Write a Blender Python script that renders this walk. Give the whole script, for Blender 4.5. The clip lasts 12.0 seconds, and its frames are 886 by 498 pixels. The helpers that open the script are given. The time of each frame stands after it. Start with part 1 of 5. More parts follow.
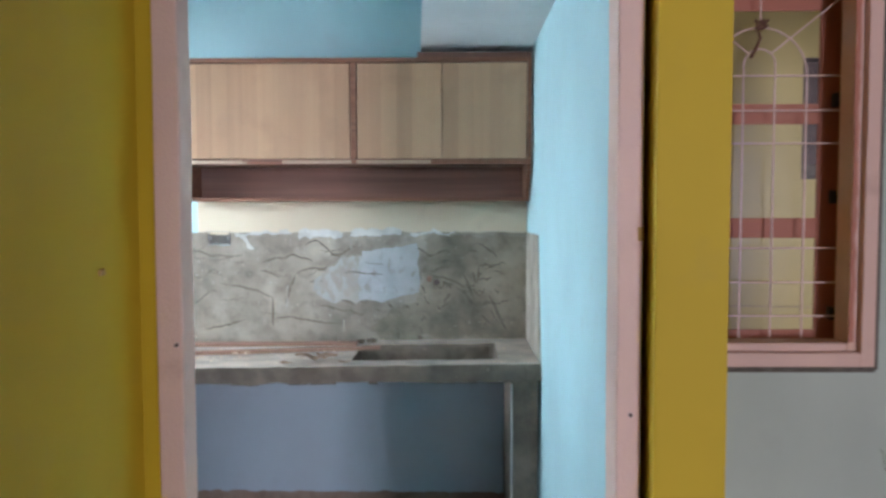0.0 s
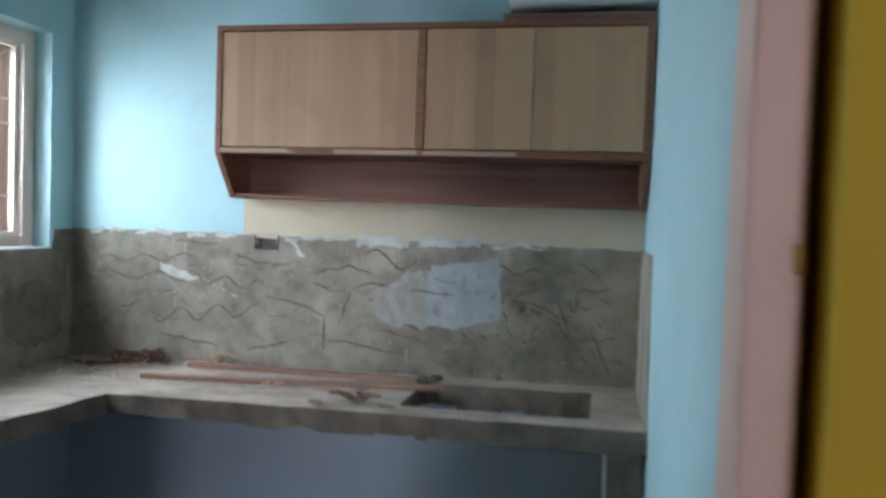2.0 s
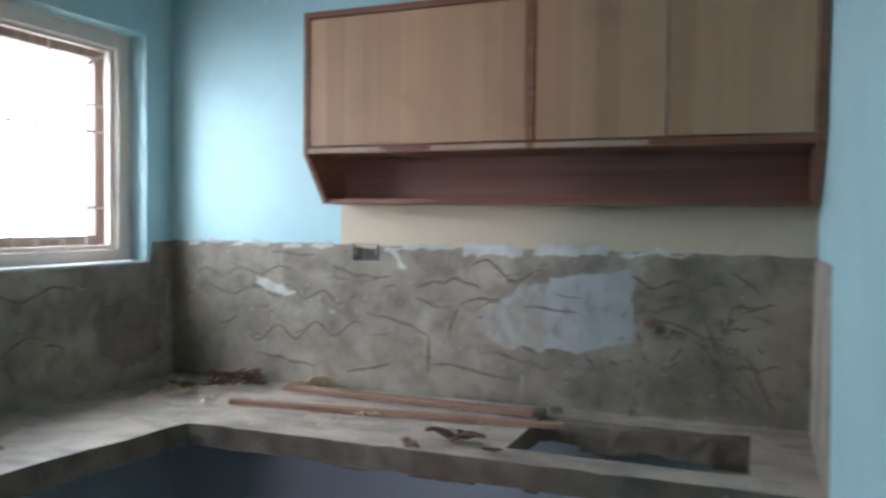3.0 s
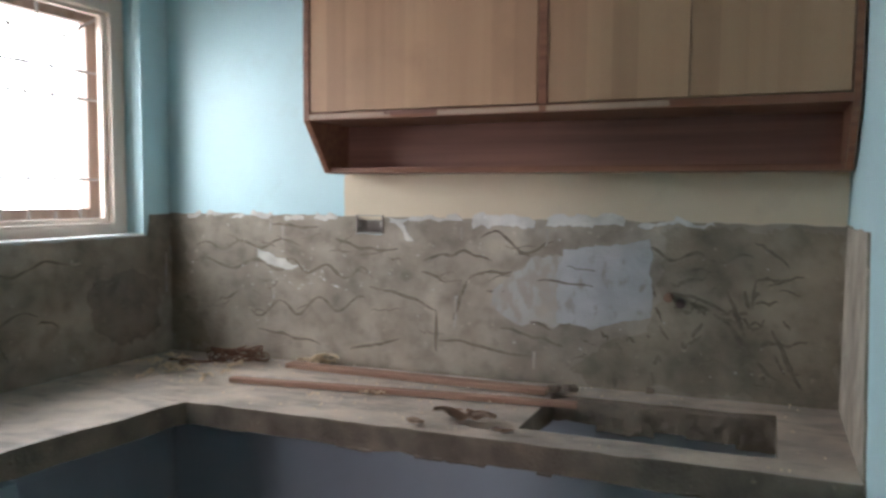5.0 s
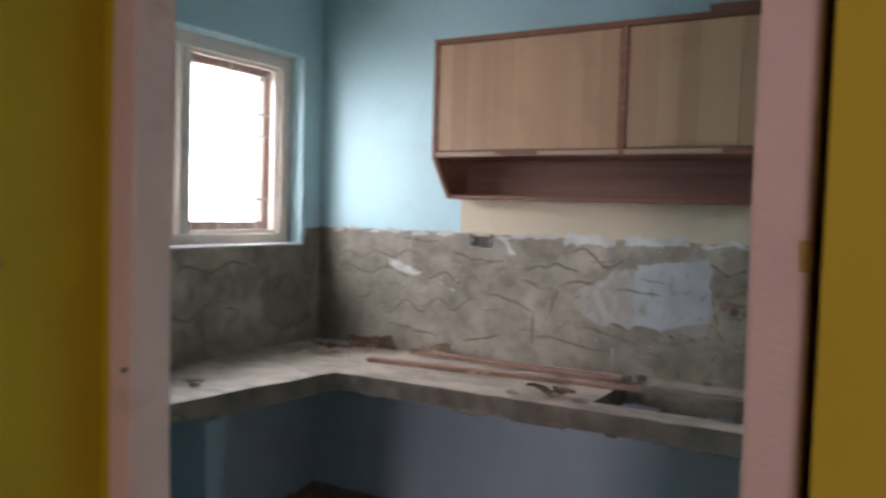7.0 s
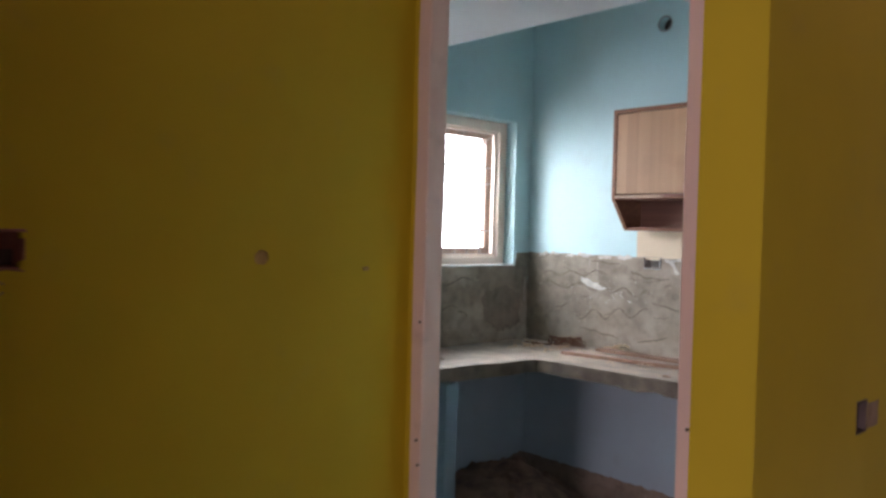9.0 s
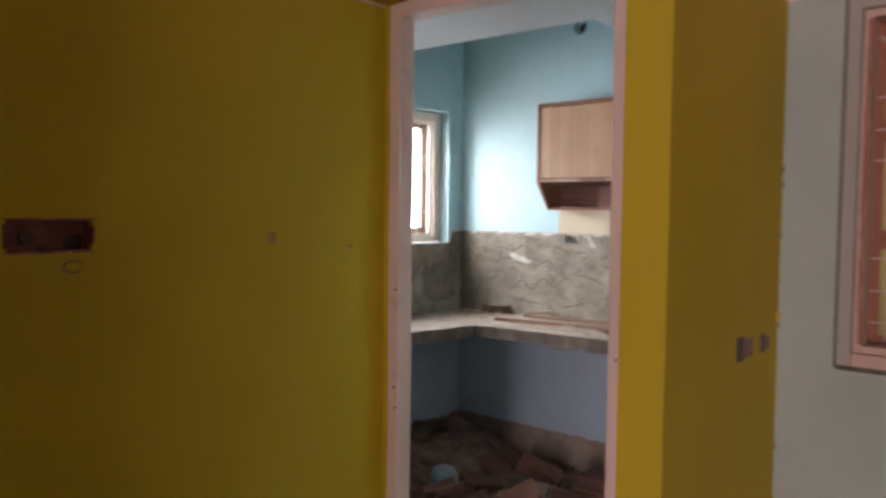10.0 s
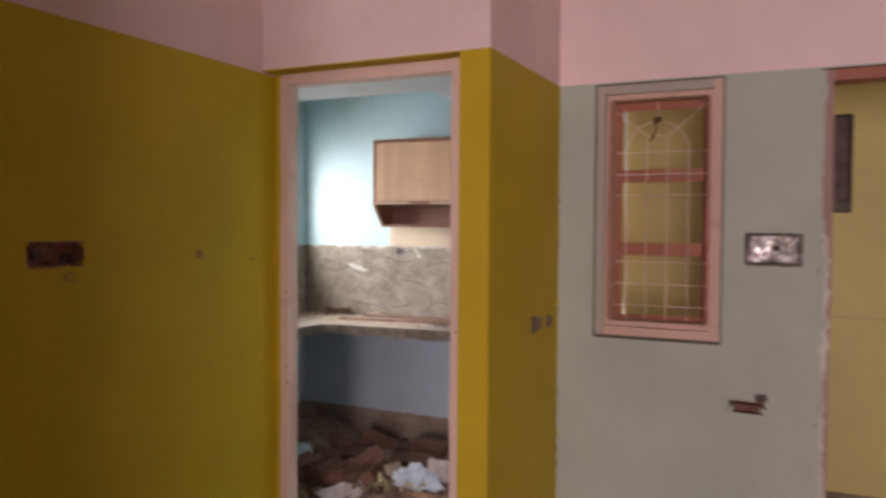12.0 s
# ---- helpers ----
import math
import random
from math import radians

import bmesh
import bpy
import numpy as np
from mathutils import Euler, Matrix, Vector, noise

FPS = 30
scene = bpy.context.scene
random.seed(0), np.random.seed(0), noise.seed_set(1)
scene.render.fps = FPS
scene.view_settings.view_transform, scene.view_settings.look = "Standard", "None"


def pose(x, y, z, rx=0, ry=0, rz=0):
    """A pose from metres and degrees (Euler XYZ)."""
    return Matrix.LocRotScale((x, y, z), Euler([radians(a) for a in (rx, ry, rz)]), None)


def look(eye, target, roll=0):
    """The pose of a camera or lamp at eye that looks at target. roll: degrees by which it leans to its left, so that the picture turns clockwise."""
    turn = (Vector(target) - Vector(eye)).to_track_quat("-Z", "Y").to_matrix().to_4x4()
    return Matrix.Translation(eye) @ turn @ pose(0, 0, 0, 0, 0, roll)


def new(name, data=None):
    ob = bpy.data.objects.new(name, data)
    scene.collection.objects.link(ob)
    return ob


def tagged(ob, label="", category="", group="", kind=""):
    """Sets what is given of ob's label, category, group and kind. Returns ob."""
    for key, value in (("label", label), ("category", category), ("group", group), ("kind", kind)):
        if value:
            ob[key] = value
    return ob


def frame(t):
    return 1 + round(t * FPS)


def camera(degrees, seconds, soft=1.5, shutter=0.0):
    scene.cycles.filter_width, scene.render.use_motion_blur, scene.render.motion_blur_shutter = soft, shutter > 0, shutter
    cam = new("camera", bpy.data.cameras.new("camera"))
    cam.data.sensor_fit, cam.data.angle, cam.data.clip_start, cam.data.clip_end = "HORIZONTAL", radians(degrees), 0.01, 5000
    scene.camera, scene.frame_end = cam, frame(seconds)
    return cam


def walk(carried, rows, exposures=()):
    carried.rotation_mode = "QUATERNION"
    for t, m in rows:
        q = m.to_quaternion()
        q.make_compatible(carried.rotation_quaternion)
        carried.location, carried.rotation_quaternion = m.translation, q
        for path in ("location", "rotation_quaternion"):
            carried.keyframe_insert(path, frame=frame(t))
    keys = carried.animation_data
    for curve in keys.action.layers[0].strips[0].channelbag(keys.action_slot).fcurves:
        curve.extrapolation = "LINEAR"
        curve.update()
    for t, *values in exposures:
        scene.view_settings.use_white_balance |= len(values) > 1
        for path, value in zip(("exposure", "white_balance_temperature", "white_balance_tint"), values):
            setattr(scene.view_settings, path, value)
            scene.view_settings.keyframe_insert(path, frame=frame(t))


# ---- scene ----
cam = camera(60.1, 12.0, 2.8, 0.8)
# seconds, stops, kelvin, tint: the clip's camera adapts as it walks
EXPOSURES = [(0.0,-0.14,5600,6),(0.5,-0.45,5750,6),(1.0,-0.76,5750,6),(1.5,-0.85,5700,6),(2.5,-0.97,5600,6),(3.0,-1.03,5750,9),(5.0,-1.1,6450,15),(6.5,-1.1,6400,17),(7.5,-1.05,6250,17),(9.5,-0.76,6500,17),(12.0,-0.4,6950,20)]
PATH = [
    (0, (0.292, 0.087, 1.44), (0.263, 2.084, 1.333), -0.1),
    (0.5, (0.384, 0.239, 1.417), (0.225, 2.231, 1.339), -0.8),
    (1, (0.465, 0.372, 1.445), (0.184, 2.35, 1.356), 0.6),
    (1.5, (0.49, 0.514, 1.408), (0.202, 2.489, 1.272), 1.3),
    (2, (0.462, 0.783, 1.416), (0.065, 2.742, 1.339), 2.0),
    (2.5, (0.433, 0.955, 1.403), (-0.059, 2.893, 1.358), 1.6),
    (3, (0.462, 1.172, 1.426), (-0.296, 3.021, 1.346), 0.7),
    (3.2, (0.456, 1.204, 1.424), (-0.348, 3.033, 1.331), 0.9),
    (4.8, (0.412, 1.28, 1.424), (-0.334, 3.129, 1.268), 0.3),
    (5, (0.425, 1.275, 1.406), (-0.354, 3.111, 1.264), 0.4),
    (5.5, (0.46, 1.237, 1.405), (-0.415, 3.029, 1.256), 0.4),
    (6, (0.494, 1.124, 1.396), (-0.435, 2.89, 1.262), 0.9),
    (6.5, (0.543, 0.934, 1.393), (-0.383, 2.703, 1.272), 1.2),
    (7, (0.673, 0.78, 1.421), (-0.354, 2.494, 1.321), 1.7),
    (7.5, (0.829, 0.635, 1.41), (-0.437, 2.178, 1.286), 1.9),
    (7.7, (0.897, 0.555, 1.385), (-0.43, 2.047, 1.284), 1.9),
    (9.3, (1.398, -0.022, 1.45), (-0.07, 1.336, 1.4), 1.5),
    (9.5, (1.43, -0.097, 1.447), (-0.009, 1.29, 1.378), 1.6),
    (10, (1.508, -0.348, 1.45), (0.214, 1.174, 1.353), 0.7),
    (10.5, (1.603, -0.526, 1.458), (0.38, 1.056, 1.402), 0.3),
    (11, (1.702, -0.744, 1.477), (0.538, 0.881, 1.413), 0.7),
    (11.5, (1.717, -0.981, 1.478), (0.7, 0.74, 1.413), 0.7),
    (12, (1.791, -1.2, 1.482), (0.927, 0.603, 1.42), 0.4),
]
walk(cam, [(t, look(eye, target, roll)) for t, eye, target, roll in PATH], EXPOSURES)

from mathutils import geometry

# ---- world, sun and window light ----
world = bpy.data.worlds.new("world")
scene.world = world
world.use_nodes = True
wn = world.node_tree.nodes
sky = wn.new("ShaderNodeTexSky")
sky.sky_type, sky.sun_disc = "NISHITA", False
sky.sun_elevation, sky.sun_rotation = radians(52), radians(120)
world.node_tree.links.new(sky.outputs[0], wn["Background"].inputs[0])
wn["Background"].inputs[1].default_value = 0.1


def sun_lamp(strength, angle, elevation, rotation):
    data = bpy.data.lights.new("sun", "SUN")
    data.energy, data.angle, data.color = strength, radians(angle), (1.0, 0.95, 0.88)
    ob = new("sun", data)
    e, r = radians(elevation), radians(rotation)
    ob.matrix_world = look((0, 0, 12), (-math.sin(r) * math.cos(e), -math.cos(r) * math.cos(e), 12 - math.sin(e)))
    return ob


def area_lamp(name, at, to, width, height, power, color):
    data = bpy.data.lights.new(name, "AREA")
    data.shape, data.size, data.size_y, data.energy, data.color = "RECTANGLE", width, height, power, color
    ob = new(name, data)
    ob.matrix_world = look(at, to)
    return ob


sun_lamp(1.0, 12, 52, 120)
# daylight at the kitchen window and at an unseen entrance, inferred from its beam
area_lamp("window_daylight", (-2.7, 2.62, 2.15), (-1.05, 2.62, 1.05), 2.4, 1.4, 330, (0.90, 0.96, 1.0))
area_lamp("entrance_daylight", (3.1, -5.96, 1.3), (0.8, 1.4, 1.3), 1.1, 2.0, 325, (1.0, 0.86, 0.91))
# fill lamp added out of view to brighten the side room
area_lamp("side_room_fill", (5.45, 2.95, 1.85), (1.2, 3.4, 1.8), 0.9, 0.9, 24, (1.0, 0.95, 0.9))


# ---- materials ----
def material(name, rough=0.6, metal=0.0):
    m = bpy.data.materials.new(name)
    m.use_nodes = True
    b = m.node_tree.nodes["Principled BSDF"]
    b.inputs["Roughness"].default_value, b.inputs["Metallic"].default_value = rough, metal
    return m, m.node_tree.nodes, m.node_tree.links, b


def noise_node(n, l, coord, scale, detail=4.0, stretch=(1, 1, 1)):
    mp = n.new("ShaderNodeMapping")
    mp.inputs["Scale"].default_value = stretch
    l.new(coord, mp.inputs["Vector"])
    t = n.new("ShaderNodeTexNoise")
    t.inputs["Scale"].default_value, t.inputs["Detail"].default_value = scale, detail
    l.new(mp.outputs[0], t.inputs["Vector"])
    return t.outputs["Fac"]


def ramp_node(n, l, fac, stops):
    r = n.new("ShaderNodeValToRGB")
    while len(r.color_ramp.elements) < len(stops):
        r.color_ramp.elements.new(0.5)
    for e, (p, c) in zip(r.color_ramp.elements, stops):
        e.position, e.color = p, (*c, 1)
    l.new(fac, r.inputs[0])
    return r.outputs[0]


def mix_node(n, l, fac, a, b, blend="MIX"):
    x = n.new("ShaderNodeMix")
    x.data_type, x.blend_type = "RGBA", blend
    for value, socket in ((fac, x.inputs[0]), (a, x.inputs[6]), (b, x.inputs[7])):
        if isinstance(value, (int, float)):
            socket.default_value = value
        elif isinstance(value, tuple):
            socket.default_value = (*value, 1)
        else:
            l.new(value, socket)
    return x.outputs[2]


def bump_node(n, l, bsdf, height, strength, distance=0.01):
    b = n.new("ShaderNodeBump")
    b.inputs["Strength"].default_value, b.inputs["Distance"].default_value = strength, distance
    l.new(height, b.inputs["Height"])
    l.new(b.outputs[0], bsdf.inputs["Normal"])


def shade(c, k):
    return tuple(min(1.0, v * k) for v in c)


def paint(name, color, rough=0.5, dirt=0.12, dirt_color=(0.25, 0.2, 0.15), bump=0.06, specular=0.5):
    """Wall paint over plaster: slight clouding, fine roller grain, faint scuffs."""
    m, n, l, b = material(name, rough)
    b.inputs["Specular IOR Level"].default_value = specular
    co = n.new("ShaderNodeNewGeometry").outputs["Position"]
    cloud = ramp_node(n, l, noise_node(n, l, co, 2.2, 5), [(0.3, shade(color, 0.9)), (0.7, shade(color, 1.06))])
    streak = noise_node(n, l, co, 3.0, 4, (1.0, 1.0, 0.25))
    scuff = ramp_node(n, l, noise_node(n, l, co, 9, 8), [(0.6, (0, 0, 0)), (0.78, (dirt, dirt, dirt))])
    c = mix_node(n, l, scuff, cloud, dirt_color)
    c = mix_node(n, l, 0.15, c, ramp_node(n, l, streak, [(0.35, shade(color, 0.8)), (0.65, shade(color, 1.1))]))
    l.new(c, b.inputs["Base Color"])
    h = mix_node(n, l, 0.5, noise_node(n, l, co, 18, 3), noise_node(n, l, co, 170, 2))
    bump_node(n, l, b, h, bump, 0.006)
    return m


def cement(name, light, dark, stain, rough=0.9, bump=0.55, dust=None):
    """Bare rendered cement: trowel clouds, dark damp stains, sandy grain."""
    m, n, l, b = material(name, rough)
    co = n.new("ShaderNodeNewGeometry").outputs["Position"]
    c = ramp_node(n, l, noise_node(n, l, co, 5.5, 8), [(0.32, dark), (0.68, light)])
    big = ramp_node(n, l, noise_node(n, l, co, 2.1, 6), [(0.5, (0, 0, 0)), (0.72, (0.75, 0.75, 0.75))])
    c = mix_node(n, l, big, c, stain)
    mid = ramp_node(n, l, noise_node(n, l, co, 17, 7), [(0.34, (0.55, 0.55, 0.55)), (0.5, (1.0, 1.0, 1.0)), (0.7, (1.22, 1.2, 1.17))])
    c = mix_node(n, l, 0.5, c, mid, "MULTIPLY")
    fleck = ramp_node(n, l, noise_node(n, l, co, 42, 5), [(0.66, (0, 0, 0)), (0.74, (0.5, 0.5, 0.5))])
    c = mix_node(n, l, fleck, c, shade(light, 1.5))
    if dust:
        powder = ramp_node(n, l, noise_node(n, l, co, 7, 7), [(0.38, (0.15, 0.15, 0.15)), (0.62, (0.9, 0.9, 0.9))])
        c = mix_node(n, l, powder, c, dust)
        scrape = ramp_node(n, l, noise_node(n, l, co, 11, 8, (0.7, 1.8, 1.0)), [(0.50, (0, 0, 0)), (0.66, (0.7, 0.7, 0.7))])
        c = mix_node(n, l, scrape, c, shade(dark, 0.8))
    l.new(c, b.inputs["Base Color"])
    h = mix_node(n, l, 0.35, noise_node(n, l, co, 12, 8), noise_node(n, l, co, 110, 3))
    bump_node(n, l, b, h, bump, 0.012)
    return m


def worn_putty(name, white, under, cover):
    """Putty rubbed thin over cement, which shows through in specks and scrapes."""
    m, n, l, b = material(name, 0.85)
    co = n.new("ShaderNodeNewGeometry").outputs["Position"]
    base = ramp_node(n, l, noise_node(n, l, co, 9, 6), [(0.3, shade(white, 0.82)), (0.7, shade(white, 1.1))])
    speck = ramp_node(n, l, noise_node(n, l, co, 34, 7, (1.0, 1.0, 0.6)), [(cover, (0, 0, 0)), (cover + 0.12, (0.85, 0.85, 0.85))])
    c = mix_node(n, l, speck, base, under)
    worn = ramp_node(n, l, noise_node(n, l, co, 7, 5), [(cover, (0, 0, 0)), (cover + 0.2, (0.7, 0.7, 0.7))])
    c = mix_node(n, l, worn, c, shade(under, 1.25))
    l.new(c, b.inputs["Base Color"])
    bump_node(n, l, b, noise_node(n, l, co, 30, 6), 0.6, 0.008)
    return m


def wood(name, light, dark, rough=0.5, axis=2, scale=1.0, bands=0.0, bump=0.15, strip=0.0):
    """Grain that runs along one axis; bands: broad clouds along it; strip: the width of veneer strips."""
    m, n, l, b = material(name, rough)
    co = n.new("ShaderNodeTexCoord").outputs["Object"]
    st = [26.0, 26.0, 26.0]
    st[axis] = 0.9
    g = noise_node(n, l, co, 1.6 * scale, 6, tuple(st))
    c = ramp_node(n, l, g, [(0.3, dark), (0.7, light)])
    if bands:
        bw = [9.0, 9.0, 9.0]
        bw[axis] = 0.02
        f = noise_node(n, l, co, 1.0, 1, tuple(bw))
        c = mix_node(n, l, bands, c, ramp_node(n, l, f, [(0.38, shade(dark, 0.85)), (0.5, light), (0.62, shade(light, 1.2))]))
    if strip:
        sep, div, flo, rnd = n.new("ShaderNodeSeparateXYZ"), n.new("ShaderNodeMath"), n.new("ShaderNodeMath"), n.new("ShaderNodeTexWhiteNoise")
        div.operation, flo.operation, rnd.noise_dimensions = "DIVIDE", "FLOOR", "1D"
        div.inputs[1].default_value = strip
        l.new(co, sep.inputs[0])
        l.new(sep.outputs[0], div.inputs[0])
        l.new(div.outputs[0], flo.inputs[0])
        l.new(flo.outputs[0], rnd.inputs["W"])
        c = mix_node(n, l, 0.5, c, ramp_node(n, l, rnd.outputs["Value"], [(0.0, shade(dark, 0.92)), (0.55, light), (1.0, shade(light, 1.16))]))
    blot = ramp_node(n, l, noise_node(n, l, co, 6, 6), [(0.55, (0, 0, 0)), (0.75, (0.35, 0.35, 0.35))])
    c = mix_node(n, l, blot, c, shade(dark, 0.7))
    l.new(c, b.inputs["Base Color"])
    bump_node(n, l, b, g, bump, 0.003)
    return m


def rough_thing(name, a, c2, rough=0.85, scale=20, bump=0.5, metal=0.0, random_tint=0.0):
    m, n, l, b = material(name, rough, metal)
    co = n.new("ShaderNodeTexCoord").outputs["Object"]
    f = noise_node(n, l, co, scale, 6)
    c = ramp_node(n, l, f, [(0.3, a), (0.7, c2)])
    if random_tint:
        rnd = n.new("ShaderNodeObjectInfo").outputs["Random"]
        c = mix_node(n, l, random_tint, c, ramp_node(n, l, rnd, [(0.0, shade(a, 0.6)), (1.0, shade(c2, 1.2))]))
    l.new(c, b.inputs["Base Color"])
    bump_node(n, l, b, noise_node(n, l, co, scale * 3, 5), bump, 0.006)
    return m


YELLOW = paint("yellow_paint", (0.59, 0.43, 0.026), 0.6, specular=0.2)
PINK = paint("pink_paint", (0.90, 0.70, 0.68), 0.6)
GREY = paint("greige_paint", (0.475, 0.535, 0.46), 0.7, specular=0.25)
BLUE = paint("sky_blue_paint", (0.48, 0.69, 0.725), 0.5)
# darker blue that holds the shade under the counter in its colour
BLUE_SHADED = paint("blue_paint_shaded", (0.27, 0.35, 0.40), 0.7)
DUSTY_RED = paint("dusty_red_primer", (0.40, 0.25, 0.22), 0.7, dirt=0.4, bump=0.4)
LAVENDER = paint("lavender_grey_paint", (0.50, 0.575, 0.645), 0.6)
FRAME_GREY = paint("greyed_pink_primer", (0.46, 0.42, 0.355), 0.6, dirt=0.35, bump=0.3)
CREAM = paint("cream_base_coat", (0.66, 0.56, 0.41), 0.75, dirt=0.2)
WHITE = paint("white_ceiling_paint", (0.75, 0.76, 0.76), 0.8)
SIDE_YELLOW = paint("pale_yellow_paint", (0.60, 0.51, 0.21), 0.6)
FRAME_PINK = paint("pink_wood_primer", (0.78, 0.57, 0.48), 0.55, dirt=0.35, dirt_color=(0.3, 0.17, 0.12), bump=0.3)
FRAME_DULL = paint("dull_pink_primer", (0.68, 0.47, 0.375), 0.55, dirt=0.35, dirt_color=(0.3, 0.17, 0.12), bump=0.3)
GAP = rough_thing("dark_plaster_gap", (0.085, 0.075, 0.06), (0.16, 0.14, 0.115), 0.95, 40, 0.5)
OCHRE = rough_thing("ochre_plug", (0.36, 0.22, 0.06), (0.50, 0.32, 0.10), 0.8, 40, 0.4)
DRY_LEAF = rough_thing("pale_dry_leaf", (0.28, 0.18, 0.13), (0.46, 0.33, 0.24), 0.9, 30, 0.5)
WINDOW_CREAM = paint("cream_window_primer", (0.87, 0.74, 0.64), 0.55, dirt=0.35, dirt_color=(0.3, 0.2, 0.15), bump=0.3)
RED_OXIDE = paint("red_oxide_primer", (0.60, 0.12, 0.045), 0.5, dirt=0.3, bump=0.3)
TERRACOTTA = paint("terracotta_primer", (0.40, 0.138, 0.078), 0.55, dirt=0.3, dirt_color=(0.6, 0.3, 0.2), bump=0.35)
GRILL_PINK = paint("pale_pink_enamel", (0.78, 0.60, 0.52), 0.4, dirt=0.2)
GRILL_GREY = paint("grey_enamel", (0.45, 0.42, 0.40), 0.4, dirt=0.2)
CEMENT = cement("bare_cement_render", (0.45, 0.39, 0.315), (0.25, 0.214, 0.17), (0.16, 0.136, 0.106))
CEMENT_DAMP_SHADED = cement("mottled_damp_shaded_cement", (0.37, 0.318, 0.243), (0.20, 0.171, 0.129), (0.135, 0.116, 0.088), bump=0.9)
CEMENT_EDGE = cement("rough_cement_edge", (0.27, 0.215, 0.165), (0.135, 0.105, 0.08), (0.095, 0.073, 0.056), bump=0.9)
CEMENT_DARK = cement("dark_grey_cement", (0.17, 0.15, 0.125), (0.12, 0.105, 0.085), (0.08, 0.07, 0.06))
DAMP_SPOT = cement("damp_cement_spot", (0.30, 0.252, 0.208), (0.20, 0.168, 0.136), (0.14, 0.118, 0.095))
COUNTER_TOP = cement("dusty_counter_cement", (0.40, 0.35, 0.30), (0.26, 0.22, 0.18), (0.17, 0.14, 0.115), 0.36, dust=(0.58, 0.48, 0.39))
FLOOR_CEMENT = cement("floor_cement", (0.30, 0.25, 0.20), (0.17, 0.13, 0.10), (0.11, 0.08, 0.06))
BARE_BAND = cement("brown_bare_plaster", (0.38, 0.275, 0.215), (0.29, 0.208, 0.16), (0.27, 0.19, 0.148))
SOIL = rough_thing("brown_soil", (0.15, 0.085, 0.06), (0.38, 0.225, 0.155), 0.95, 14, 1.0)
PUTTY = paint("white_putty", (0.72, 0.72, 0.70), 0.8, dirt=0.3, bump=0.5)
SMEAR = cement("thin_putty", (0.70, 0.69, 0.66), (0.46, 0.43, 0.38), (0.58, 0.56, 0.52), bump=0.6)
PATCH = worn_putty("grey_white_putty", (0.44, 0.44, 0.447), (0.31, 0.28, 0.24), 0.56)
PATCH_THIN = worn_putty("rubbed_putty", (0.40, 0.385, 0.365), (0.34, 0.295, 0.245), 0.45)
GROOVE = rough_thing("scratch_groove", (0.125, 0.105, 0.08), (0.23, 0.195, 0.15), 0.95, 45, 0.6)
OAK = wood("oak_veneer", (0.50, 0.308, 0.180), (0.405, 0.236, 0.137), 0.5, 2, 1.0, 0.30, 0.15, 0.062)
EDGING = wood("pale_edging_wood", (0.50, 0.36, 0.26), (0.38, 0.26, 0.18), 0.6, 0, 1.2)
TEAK = wood("red_brown_edge_wood", (0.30, 0.135, 0.075), (0.17, 0.07, 0.04), 0.5, 0, 1.4)
TEAK_DARK = wood("dark_brown_board", (0.24, 0.115, 0.08), (0.14, 0.062, 0.044), 0.55, 0, 1.0)
BATTEN = wood("pale_batten_wood", (0.37, 0.222, 0.158), (0.22, 0.122, 0.084), 0.7, 0, 1.6, 0, 0.3)
CASEMENT = wood("red_wood_casement", (0.37, 0.28, 0.23), (0.24, 0.165, 0.13), 0.6, 2, 1.2)
BRICK = rough_thing("red_brick", (0.15, 0.065, 0.046), (0.28, 0.125, 0.085), 0.92, 26, 0.9, 0, 0.6)
BRICK_RECESS = rough_thing("brick_red_recess", (0.24, 0.095, 0.075), (0.38, 0.165, 0.13), 0.95, 30, 0.6)
BRICK_DARK = rough_thing("dusty_brick_recess", (0.11, 0.055, 0.045), (0.23, 0.11, 0.085), 0.95, 30, 1.0)
PLASTIC = rough_thing("white_plastic_film", (0.54, 0.59, 0.66), (0.74, 0.79, 0.86), 0.3, 12, 0.3)
SACK = rough_thing("pale_pink_sack", (0.50, 0.40, 0.38), (0.66, 0.55, 0.52), 0.8, 30, 0.5)
BASIN = rough_thing("pale_blue_plastic", (0.42, 0.52, 0.55), (0.58, 0.66, 0.68), 0.4, 8, 0.15)
COIR = rough_thing("brown_coir", (0.09, 0.045, 0.03), (0.21, 0.105, 0.068), 0.95, 40, 0.6)
TEAL = rough_thing("teal_print", (0.10, 0.30, 0.29), (0.16, 0.40, 0.38), 0.5, 20, 0.1)
CARDBOARD = rough_thing("orange_brown_cardboard", (0.42, 0.20, 0.11), (0.60, 0.33, 0.20), 0.85, 25, 0.3)
LEAF = rough_thing("dry_brown_leaf", (0.20, 0.125, 0.08), (0.36, 0.25, 0.175), 0.9, 25, 0.5)
SHAVING = rough_thing("wood_shaving", (0.74, 0.60, 0.44), (0.90, 0.79, 0.62), 0.8, 40, 0.3)
STRAW = rough_thing("yellow_green_strip", (0.42, 0.33, 0.17), (0.60, 0.48, 0.28), 0.8, 20, 0.3)
FOIL = rough_thing("crumpled_foil", (0.86, 0.84, 0.82), (0.98, 0.97, 0.96), 0.3, 30, 0.3, 1.0)
BOX_METAL = rough_thing("grey_metal_box", (0.34, 0.32, 0.29), (0.46, 0.43, 0.39), 0.6, 30, 0.4, 0.1)
BOX_DARK = rough_thing("dark_switch_box", (0.07, 0.045, 0.04), (0.15, 0.10, 0.09), 0.6, 18, 0.3)
